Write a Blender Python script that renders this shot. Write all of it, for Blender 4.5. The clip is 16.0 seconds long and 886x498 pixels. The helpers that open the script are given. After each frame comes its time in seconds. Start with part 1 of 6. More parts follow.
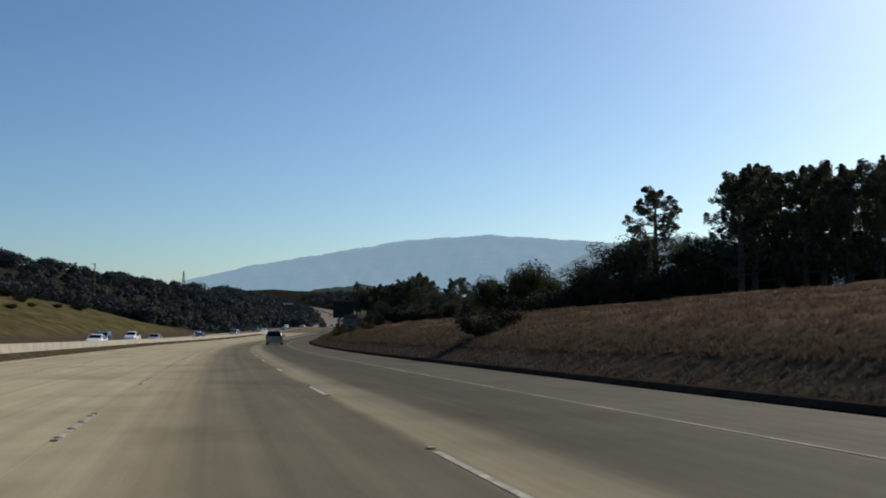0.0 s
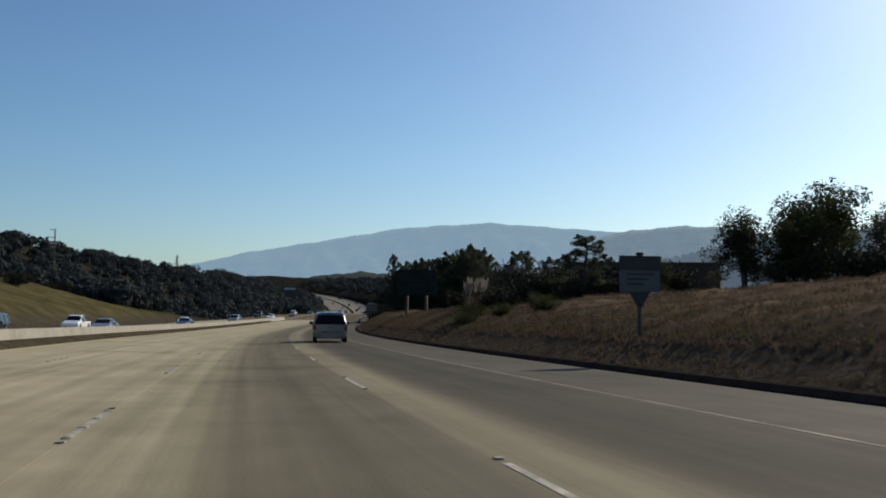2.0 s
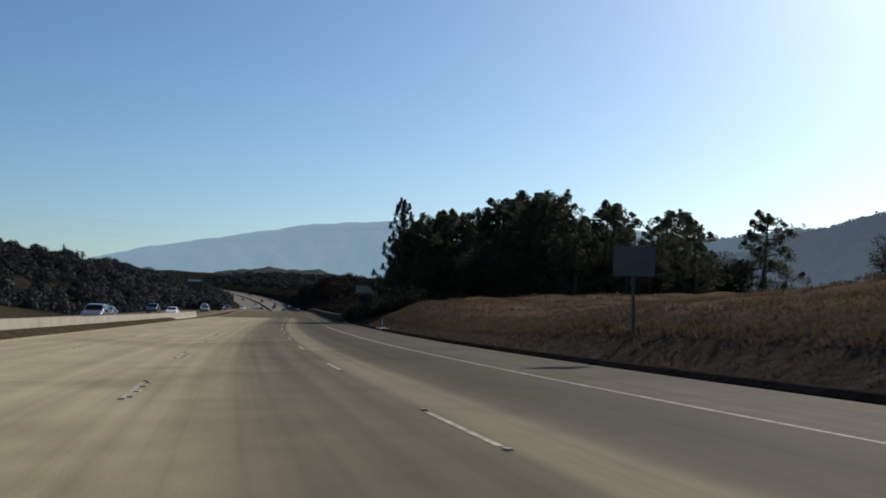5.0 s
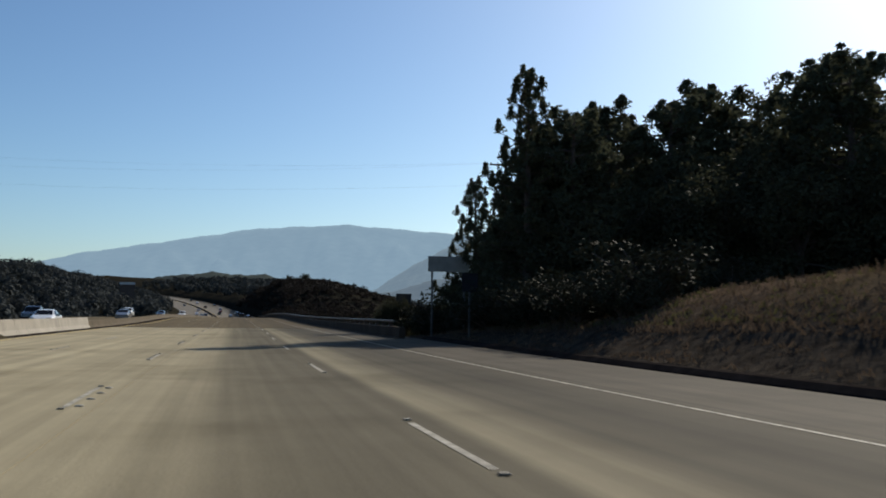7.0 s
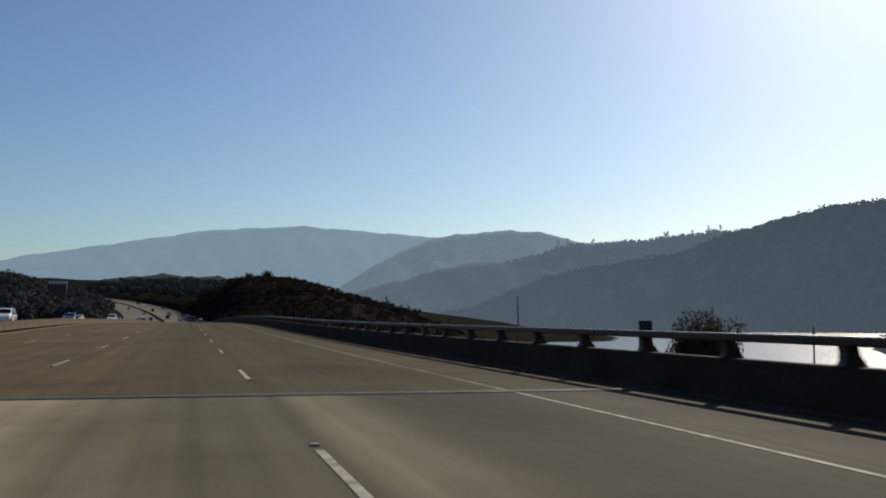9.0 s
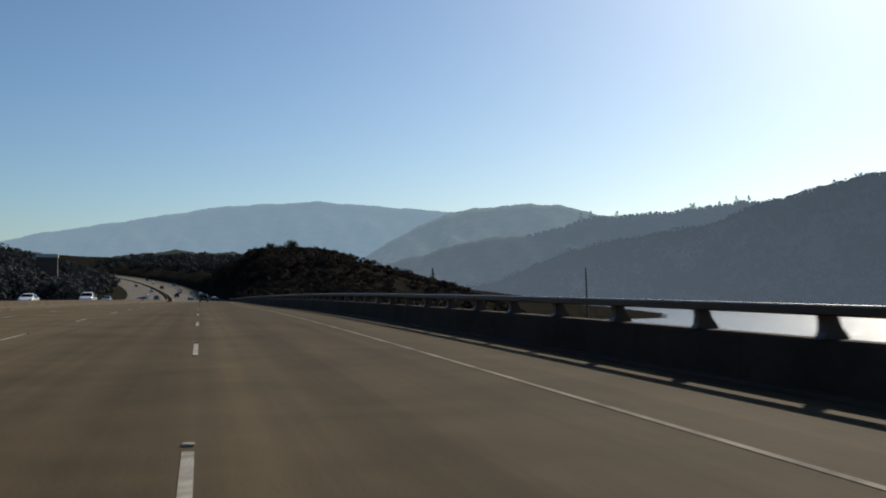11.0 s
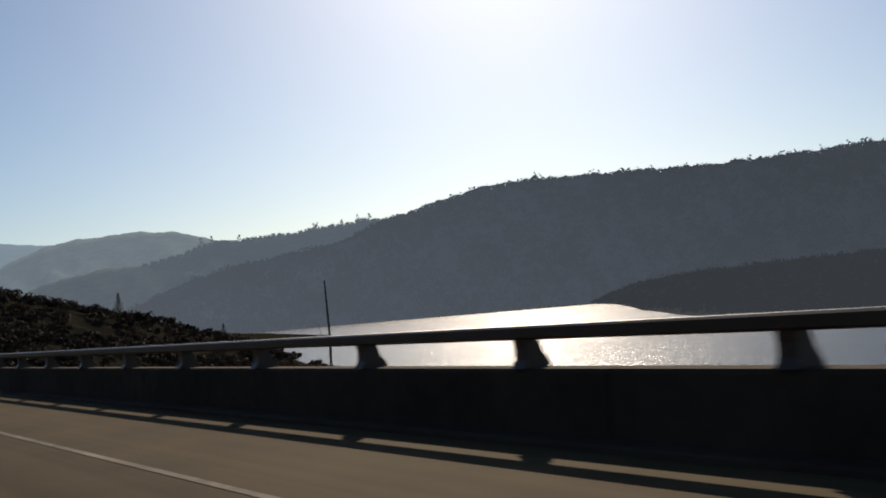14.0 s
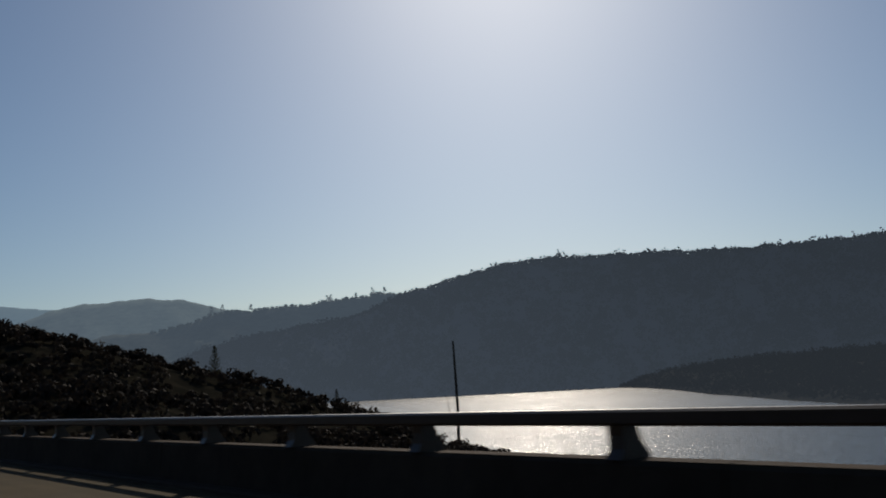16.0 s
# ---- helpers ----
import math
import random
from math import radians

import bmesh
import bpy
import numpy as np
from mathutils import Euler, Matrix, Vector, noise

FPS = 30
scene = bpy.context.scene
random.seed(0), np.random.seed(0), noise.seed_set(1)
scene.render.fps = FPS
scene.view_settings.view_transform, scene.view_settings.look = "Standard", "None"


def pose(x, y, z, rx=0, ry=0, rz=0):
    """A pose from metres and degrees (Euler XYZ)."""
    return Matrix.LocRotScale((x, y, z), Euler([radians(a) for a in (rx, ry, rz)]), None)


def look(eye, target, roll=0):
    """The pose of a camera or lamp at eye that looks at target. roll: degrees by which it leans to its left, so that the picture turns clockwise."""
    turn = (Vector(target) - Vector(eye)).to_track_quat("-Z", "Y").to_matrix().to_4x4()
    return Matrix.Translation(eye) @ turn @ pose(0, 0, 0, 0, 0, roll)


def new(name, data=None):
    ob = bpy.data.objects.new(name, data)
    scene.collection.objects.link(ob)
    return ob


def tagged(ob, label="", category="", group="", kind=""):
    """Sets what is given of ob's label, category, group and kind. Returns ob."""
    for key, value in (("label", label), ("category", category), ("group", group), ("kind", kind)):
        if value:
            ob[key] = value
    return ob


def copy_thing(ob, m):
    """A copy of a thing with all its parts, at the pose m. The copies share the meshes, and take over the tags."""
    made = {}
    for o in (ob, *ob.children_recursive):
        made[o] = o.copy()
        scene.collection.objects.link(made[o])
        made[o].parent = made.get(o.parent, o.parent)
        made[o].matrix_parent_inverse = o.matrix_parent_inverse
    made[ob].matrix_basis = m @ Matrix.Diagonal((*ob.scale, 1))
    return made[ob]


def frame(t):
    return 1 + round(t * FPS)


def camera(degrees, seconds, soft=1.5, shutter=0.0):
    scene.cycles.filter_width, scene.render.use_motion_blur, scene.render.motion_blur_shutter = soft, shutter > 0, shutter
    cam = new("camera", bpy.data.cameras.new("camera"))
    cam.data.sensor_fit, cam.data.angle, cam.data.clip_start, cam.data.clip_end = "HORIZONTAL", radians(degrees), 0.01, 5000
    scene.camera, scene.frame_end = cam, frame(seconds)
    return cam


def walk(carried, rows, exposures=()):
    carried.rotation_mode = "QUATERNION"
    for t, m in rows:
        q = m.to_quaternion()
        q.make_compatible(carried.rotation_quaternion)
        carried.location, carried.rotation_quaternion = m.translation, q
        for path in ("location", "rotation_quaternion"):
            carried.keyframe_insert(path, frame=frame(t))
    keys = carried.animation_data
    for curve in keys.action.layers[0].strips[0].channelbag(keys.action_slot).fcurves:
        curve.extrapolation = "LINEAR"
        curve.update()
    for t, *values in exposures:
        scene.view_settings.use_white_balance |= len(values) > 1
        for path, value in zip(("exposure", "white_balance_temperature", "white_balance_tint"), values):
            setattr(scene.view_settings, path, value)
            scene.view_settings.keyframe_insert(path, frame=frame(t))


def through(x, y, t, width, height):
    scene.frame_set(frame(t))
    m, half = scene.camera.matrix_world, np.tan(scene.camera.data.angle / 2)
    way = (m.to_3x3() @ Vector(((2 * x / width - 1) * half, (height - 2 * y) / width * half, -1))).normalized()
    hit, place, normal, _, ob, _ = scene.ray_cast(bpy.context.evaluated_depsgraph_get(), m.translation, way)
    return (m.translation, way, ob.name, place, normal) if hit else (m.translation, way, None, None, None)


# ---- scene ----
# the camera rides in a car on the second lane, then moves over towards the bridge railing
cam = camera(50.0, 16.0, soft=1.9, shutter=0.08)
PATH = [
    (0.0, (1.545, 0.000, 1.092), (25.56, 96.75, 9.00), 0.11),
    (0.5, (1.602, 15.490, 0.900), (25.90, 112.20, 8.38), 0.48),
    (1.0, (1.853, 30.977, 0.701), (26.29, 127.68, 7.87), 0.68),
    (1.5, (2.106, 46.464, 0.497), (26.12, 143.33, 6.86), 0.59),
    (2.0, (2.386, 61.945, 0.291), (26.86, 158.67, 7.07), 0.54),
    (2.5, (2.731, 77.426, 0.100), (29.25, 173.59, 7.13), 1.39),
    (3.0, (3.286, 92.902, -0.075), (31.15, 188.66, 7.24), 1.20),
    (3.5, (4.176, 108.360, -0.235), (33.86, 203.59, 6.79), 1.07),
    (4.0, (5.372, 123.794, -0.388), (36.64, 218.54, 6.34), 1.06),
    (4.5, (6.801, 139.208, -0.533), (39.49, 233.47, 6.25), 1.05),
    (5.0, (8.525, 154.590, -0.672), (42.50, 248.39, 6.22), 1.04),
    (5.5, (10.519, 169.938, -0.777), (45.77, 263.25, 6.25), 1.04),
    (6.0, (12.750, 185.251, -0.841), (49.32, 278.05, 6.30), 1.03),
    (6.5, (15.187, 200.533, -0.863), (53.13, 292.78, 6.32), 1.03),
    (7.0, (17.863, 215.785, -0.851), (57.18, 307.42, 6.69), 0.55),
    (7.5, (20.722, 231.002, -0.812), (61.29, 322.06, 7.13), 0.43),
    (8.0, (23.801, 246.176, -0.747), (66.00, 336.42, 7.89), 0.16),
    (8.5, (27.074, 261.329, -0.662), (70.85, 350.87, 7.44), 0.35),
    (9.0, (30.553, 276.838, -0.572), (74.16, 366.49, 7.26), 0.20),
    (9.5, (33.750, 291.501, -0.516), (77.40, 381.09, 7.72), -0.18),
    (10.0, (36.907, 306.813, -0.408), (80.32, 396.57, 7.26), -0.16),
    (10.5, (40.114, 322.114, -0.261), (83.08, 412.17, 6.32), -0.19),
    (11.0, (43.329, 337.414, -0.072), (85.74, 427.82, 5.21), -0.21),
    (11.5, (46.490, 352.725, 0.149), (88.40, 443.42, 4.34), -0.24),
    (12.0, (49.552, 368.058, 0.324), (91.14, 458.92, 4.07), -0.24),
    (12.5, (52.482, 383.098, 0.401), (92.47, 474.43, 8.15), -1.43),
    (13.0, (55.334, 398.207, 0.435), (109.31, 481.78, 10.54), 0.18),
    (13.5, (58.374, 413.135, 0.472), (122.44, 489.59, 7.61), -1.55),
    (14.0, (61.539, 428.139, 0.551), (136.37, 494.18, 6.75), -4.93),
    (14.5, (64.663, 442.889, 0.568), (141.36, 506.66, 7.73), -3.89),
    (15.0, (67.724, 457.483, 0.550), (140.97, 524.37, 13.22), -5.06),
    (15.5, (70.940, 472.050, 0.633), (144.76, 537.77, 15.84), -4.84),
    (16.0, (73.951, 486.354, 0.613), (148.40, 551.53, 15.08), -3.06),
]
EXPOSURES = [(0, 0.0, 6500, 10), (6.5, -0.05, 6500, 10), (7, 0.08, 6550, 11), (7.5, 0.15, 7000, 14), (8, 0.05, 6900, 14), (8.5, -0.25, 6750, 12), (9.5, -0.25, 6750, 12), (12, -0.05, 6700, 11), (12.5, 0.0, 6700, 12),
             (13, -0.32, 6700, 11), (13.5, -0.34, 7000, 13), (14, -0.30, 7400, 17), (14.5, -0.42, 7000, 13), (15, -0.95, 6750, 12), (15.5, -0.88, 6700, 11), (16, -1.0, 6800, 13)]
walk(cam, [(t, look(e, g, r)) for t, e, g, r in PATH], EXPOSURES)
PHASE_R, PHASE_L, POST_PHASE = 5.8, 11.0, 1.13
VAN_S, VAN_D, VAN_TURN = 118.3, 5.9, -2.0
# ---- light ----
SUN_AZ, SUN_EL = radians(53.5), radians(31.0)
world = bpy.data.worlds.new("world")
scene.world = world
world.use_nodes = True
wn = world.node_tree.nodes
sky = wn.new("ShaderNodeTexSky")
sky.sky_type, sky.sun_disc = "NISHITA", False
sky.sun_elevation, sky.sun_rotation = SUN_EL, SUN_AZ
sky.altitude, sky.air_density, sky.dust_density, sky.ozone_density = 100, 1.0, 0.85, 5.6
wn["Background"].inputs["Strength"].default_value = 0.5
haze = wn.new("ShaderNodeMix")
haze.data_type, haze.blend_type = "RGBA", "MULTIPLY"
haze.inputs[0].default_value, haze.inputs[7].default_value = 1.0, (0.203, 0.205, 0.190, 1)
world.node_tree.links.new(sky.outputs["Color"], haze.inputs[6])
deep = wn.new("ShaderNodeGamma")
deep.inputs["Gamma"].default_value = 1.16
world.node_tree.links.new(haze.outputs[2], deep.inputs["Color"])
world.node_tree.links.new(deep.outputs[0], wn["Background"].inputs["Color"])
lamp = bpy.data.lights.new("sun", "SUN")
lamp.energy, lamp.angle, lamp.color = 5.0, radians(0.55), (1.0, 0.93, 0.80)
sun = new("sun", lamp)
sun.matrix_world = look((math.sin(SUN_AZ) * 900, math.cos(SUN_AZ) * 900, 900 * math.tan(SUN_EL)), (0, 0, 0))


# ---- materials ----
def ramp(nt, fac, stops):
    r = nt.nodes.new("ShaderNodeValToRGB")
    while len(r.color_ramp.elements) < len(stops):
        r.color_ramp.elements.new(0.5)
    for e, (p, c) in zip(r.color_ramp.elements, stops):
        e.position, e.color = p, (*c, 1)
    nt.links.new(fac, r.inputs[0])
    return r.outputs[0]


def noise_tex(nt, scale, detail=4.0, vec=None, rough=0.55):
    n = nt.nodes.new("ShaderNodeTexNoise")
    n.inputs["Scale"].default_value, n.inputs["Detail"].default_value, n.inputs["Roughness"].default_value = scale, detail, rough
    if vec is None:
        geo = nt.nodes.new("ShaderNodeNewGeometry")
        vec = geo.outputs["Position"]
    nt.links.new(vec, n.inputs["Vector"])
    return n.outputs["Fac"]


def mix(nt, fac, a, b, mode="MIX"):
    m = nt.nodes.new("ShaderNodeMix")
    m.data_type, m.blend_type = "RGBA", mode
    for sock, val in ((m.inputs[0], fac), (m.inputs[6], a), (m.inputs[7], b)):
        if isinstance(val, (int, float)):
            sock.default_value = val
        elif isinstance(val, tuple):
            sock.default_value = (*val, 1)
        else:
            nt.links.new(val, sock)
    return m.outputs[2]


def material(name, color=(0.5, 0.5, 0.5), rough=0.7, metal=0.0, vary=0.25, scale=3.0, bump=0.0, bump_scale=20.0, **more):
    """A plain surface with two scales of variation."""
    m = bpy.data.materials.new(name)
    m.use_nodes = True
    nt = m.node_tree
    b = nt.nodes["Principled BSDF"]
    b.inputs["Roughness"].default_value, b.inputs["Metallic"].default_value = rough, metal
    dark, light = tuple(c * (1 - vary) for c in color), tuple(min(1, c * (1 + vary)) for c in color)
    c1 = ramp(nt, noise_tex(nt, scale), [(0.35, dark), (0.65, light)])
    c2 = mix(nt, 0.35, c1, ramp(nt, noise_tex(nt, scale * 9), [(0.3, dark), (0.7, light)]))
    nt.links.new(c2, b.inputs["Base Color"])
    if bump:
        bp = nt.nodes.new("ShaderNodeBump")
        bp.inputs["Strength"].default_value, bp.inputs["Distance"].default_value = bump, 0.02
        nt.links.new(noise_tex(nt, bump_scale), bp.inputs["Height"])
        nt.links.new(bp.outputs["Normal"], b.inputs["Normal"])
    for key, value in more.items():
        b.inputs[key.replace("_", " ")].default_value = value
    return m


def road_material(name, light, dark, track, grain=1.0):
    """Paving with tyre tracks along the lanes, cross stains and grain; u is metres across, v metres along."""
    m = bpy.data.materials.new(name)
    m.use_nodes = True
    nt = m.node_tree
    b = nt.nodes["Principled BSDF"]
    b.inputs["Roughness"].default_value = 0.88
    b.inputs["Specular IOR Level"].default_value = 0.05
    uv = nt.nodes.new("ShaderNodeUVMap")
    uv.uv_map = "road"
    base = ramp(nt, noise_tex(nt, 0.9, 6), [(0.3, dark), (0.7, light)])
    # long streaks
    mp = nt.nodes.new("ShaderNodeMapping")
    mp.inputs["Scale"].default_value = (3.0, 0.018, 1)
    nt.links.new(uv.outputs[0], mp.inputs[0])
    streak = ramp(nt, noise_tex(nt, 1.0, 5, mp.outputs[0]), [(0.36, (0.83,) * 3), (0.66, (1.09,) * 3)])
    c = mix(nt, 1.0, base, streak, "MULTIPLY")
    # worn and oil-darkened strips along the lanes, wandering a little; right lanes painted darker still for the
    # windscreen's reflection
    sep = nt.nodes.new("ShaderNodeSeparateXYZ")
    nt.links.new(uv.outputs[0], sep.inputs[0])
    mp2 = nt.nodes.new("ShaderNodeMapping")
    mp2.inputs["Scale"].default_value = (0.5, 0.06, 1)
    nt.links.new(uv.outputs[0], mp2.inputs[0])
    wob = nt.nodes.new("ShaderNodeMath")
    wob.operation = "MULTIPLY_ADD"
    nt.links.new(noise_tex(nt, 1.0, 3, mp2.outputs[0]), wob.inputs[0])
    wob.inputs[1].default_value = 0.3
    nt.links.new(sep.outputs[0], wob.inputs[2])
    across = nt.nodes.new("ShaderNodeMapRange")
    across.inputs[1].default_value, across.inputs[2].default_value = -8.0 + 0.15, 11.0 + 0.15
    nt.links.new(wob.outputs[0], across.inputs[0])
    worn = [(-8, 0.9), (-6.2, 1.03), (-4.6, 0.95), (-3.2, 1.03), (-1.5, 0.96), (0.0, 0.92), (0.8, 0.80), (1.5, 0.46), (2.4, 0.34), (3.55, 0.33), (3.75, 0.58), (4.35, 0.54), (4.8, 0.24), (5.9, 0.17), (7.2, 0.21), (7.45, 0.40), (10.3, 0.38)]
    strips = ramp(nt, across.outputs[0], [((d + 8) / 19, (1 + (k - 1) * track, 1 + (k - 1) * track, 1 + (k - 1) * track * 0.98)) for d, k in worn])
    c = mix(nt, 1.0, c, strips, "MULTIPLY")
    # oil spots and patches
    spot = ramp(nt, noise_tex(nt, 0.25, 3), [(0.50, (1, 1, 1)), (0.70, (0.68, 0.67, 0.64))])
    c = mix(nt, 0.8, c, spot, "MULTIPLY")
    mp3 = nt.nodes.new("ShaderNodeMapping")
    mp3.inputs["Scale"].default_value = (0.9, 0.16, 1)
    nt.links.new(uv.outputs[0], mp3.inputs[0])
    scuff = ramp(nt, noise_tex(nt, 1.0, 6, mp3.outputs[0], 0.65), [(0.40, (0.92, 0.92, 0.92)), (0.60, (1.04, 1.04, 1.04))])
    c = mix(nt, 1.0, c, scuff, "MULTIPLY")
    nt.links.new(c, b.inputs["Base Color"])
    bp = nt.nodes.new("ShaderNodeBump")
    bp.inputs["Strength"].default_value, bp.inputs["Distance"].default_value = 0.35 * grain, 0.012
    nt.links.new(noise_tex(nt, 28, 3), bp.inputs["Height"])
    nt.links.new(bp.outputs["Normal"], b.inputs["Normal"])
    return m


def ground_material():
    m = bpy.data.materials.new("dry_grass_ground")
    m.use_nodes = True
    nt = m.node_tree
    b = nt.nodes["Principled BSDF"]
    b.inputs["Roughness"].default_value = 1.0
    b.inputs["Specular IOR Level"].default_value = 0.0
    uv = nt.nodes.new("ShaderNodeUVMap")
    uv.uv_map = "road"
    sep = nt.nodes.new("ShaderNodeSeparateXYZ")
    nt.links.new(uv.outputs[0], sep.inputs[0])
    straw = ramp(nt, noise_tex(nt, 0.45, 8, None, 0.65), [(0.30, (0.062, 0.045, 0.031)), (0.52, (0.105, 0.075, 0.051)), (0.72, (0.150, 0.108, 0.073))])
    weed = ramp(nt, noise_tex(nt, 0.12, 6), [(0.50, (0, 0, 0)), (0.66, (0.8, 0.8, 0.8))])
    c = mix(nt, weed, straw, (0.070, 0.056, 0.030))
    dirt = ramp(nt, noise_tex(nt, 2.5, 6), [(0.3, (0.030, 0.025, 0.020)), (0.7, (0.075, 0.062, 0.048))])
    near = nt.nodes.new("ShaderNodeMapRange")
    near.inputs[1].default_value, near.inputs[2].default_value = 14.2, 16.2
    near.inputs[3].default_value, near.inputs[4].default_value = 1.0, 0.0
    wob = nt.nodes.new("ShaderNodeMath")
    wob.operation = "MULTIPLY_ADD"
    nt.links.new(noise_tex(nt, 0.5, 5), wob.inputs[0])
    wob.inputs[1].default_value = 3.0
    nt.links.new(sep.outputs[0], wob.inputs[2])
    nt.links.new(wob.outputs[0], near.inputs[0])
    c = mix(nt, near.outputs[0], c, dirt)
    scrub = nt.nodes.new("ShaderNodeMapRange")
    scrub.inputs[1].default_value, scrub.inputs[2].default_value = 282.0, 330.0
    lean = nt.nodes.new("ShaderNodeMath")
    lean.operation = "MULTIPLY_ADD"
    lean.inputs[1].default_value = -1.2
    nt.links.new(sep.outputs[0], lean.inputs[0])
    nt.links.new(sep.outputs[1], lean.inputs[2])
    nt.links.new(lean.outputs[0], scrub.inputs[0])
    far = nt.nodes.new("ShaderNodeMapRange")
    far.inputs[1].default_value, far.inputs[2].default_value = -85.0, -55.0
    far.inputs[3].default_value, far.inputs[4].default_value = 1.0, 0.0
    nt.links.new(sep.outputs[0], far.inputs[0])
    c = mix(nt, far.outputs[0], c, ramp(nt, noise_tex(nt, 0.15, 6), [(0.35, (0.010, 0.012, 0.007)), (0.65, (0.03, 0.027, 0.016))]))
    hill = nt.nodes.new("ShaderNodeMapRange")
    hill.inputs[1].default_value, hill.inputs[2].default_value = -30.0, -26.0
    hill.inputs[3].default_value, hill.inputs[4].default_value = 1.0, 0.0
    nt.links.new(sep.outputs[0], hill.inputs[0])
    inland = nt.nodes.new("ShaderNodeMath")
    inland.operation = "SUBTRACT"
    nt.links.new(hill.outputs[0], inland.inputs[0])
    nt.links.new(far.outputs[0], inland.inputs[1])
    inland.use_clamp = True
    c = mix(nt, inland.outputs[0], c, ramp(nt, noise_tex(nt, 0.3, 7), [(0.32, (0.045, 0.039, 0.019)), (0.68, (0.10, 0.085, 0.040))]))
    # scrub ground, near-black as the hill's backlit shade is in its colour
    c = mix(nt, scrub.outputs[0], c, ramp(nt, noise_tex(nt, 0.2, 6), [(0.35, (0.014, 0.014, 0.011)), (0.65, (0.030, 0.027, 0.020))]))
    nt.links.new(c, b.inputs["Base Color"])
    bp = nt.nodes.new("ShaderNodeBump")
    bp.inputs["Strength"].default_value, bp.inputs["Distance"].default_value = 0.9, 0.15
    nt.links.new(noise_tex(nt, 3.5, 6, None, 0.7), bp.inputs["Height"])
    nt.links.new(bp.outputs["Normal"], b.inputs["Normal"])
    return m


def leaf_material(name, dark, light, through=0.25):
    m = bpy.data.materials.new(name)
    m.use_nodes = True
    nt = m.node_tree
    b = nt.nodes["Principled BSDF"]
    b.inputs["Roughness"].default_value = 0.75
    b.inputs["Specular IOR Level"].default_value = 0.03
    geo = nt.nodes.new("ShaderNodeNewGeometry")
    info = nt.nodes.new("ShaderNodeObjectInfo")
    c = ramp(nt, geo.outputs["Random Per Island"], [(0.0, dark), (1.0, light)])
    c = mix(nt, 0.35, c, ramp(nt, info.outputs["Random"], [(0.0, dark), (1.0, light)]))
    c = mix(nt, 0.5, c, ramp(nt, noise_tex(nt, 0.5, 3), [(0.3, dark), (0.7, light)]))
    nt.links.new(c, b.inputs["Base Color"])
    tr = nt.nodes.new("ShaderNodeBsdfTranslucent")
    nt.links.new(c, tr.inputs["Color"])
    ms = nt.nodes.new("ShaderNodeMixShader")
    ms.inputs[0].default_value = through
    nt.links.new(b.outputs[0], ms.inputs[1])
    nt.links.new(tr.outputs[0], ms.inputs[2])
    nt.links.new(ms.outputs[0], nt.nodes["Material Output"].inputs["Surface"])
    return m


def hill_material(name, ground, haze_glow, amount, scale, fade=None):
    """A far range of hills: patches of woods and dry grass at two scales, with distance haze put in as emission."""
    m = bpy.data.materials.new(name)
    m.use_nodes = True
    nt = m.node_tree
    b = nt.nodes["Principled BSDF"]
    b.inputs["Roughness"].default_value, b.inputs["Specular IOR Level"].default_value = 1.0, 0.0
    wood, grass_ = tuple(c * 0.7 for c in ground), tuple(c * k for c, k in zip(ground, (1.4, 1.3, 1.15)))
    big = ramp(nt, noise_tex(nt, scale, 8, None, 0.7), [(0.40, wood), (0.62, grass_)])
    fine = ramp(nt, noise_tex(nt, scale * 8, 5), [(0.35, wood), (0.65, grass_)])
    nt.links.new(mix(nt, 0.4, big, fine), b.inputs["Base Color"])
    b.inputs["Emission Color"].default_value = (*haze_glow, 1)
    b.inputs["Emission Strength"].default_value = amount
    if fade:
        # more air, hence more of the painted haze, towards the far end of the range
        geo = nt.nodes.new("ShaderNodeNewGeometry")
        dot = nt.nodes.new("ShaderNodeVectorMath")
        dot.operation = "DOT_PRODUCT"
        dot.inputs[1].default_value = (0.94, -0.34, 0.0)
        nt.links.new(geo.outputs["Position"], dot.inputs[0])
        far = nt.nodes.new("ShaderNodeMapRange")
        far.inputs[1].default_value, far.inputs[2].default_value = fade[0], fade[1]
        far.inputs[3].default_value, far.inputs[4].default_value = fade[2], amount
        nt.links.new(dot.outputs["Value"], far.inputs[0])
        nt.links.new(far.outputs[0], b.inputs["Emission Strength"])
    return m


RIPPLE = 0.94


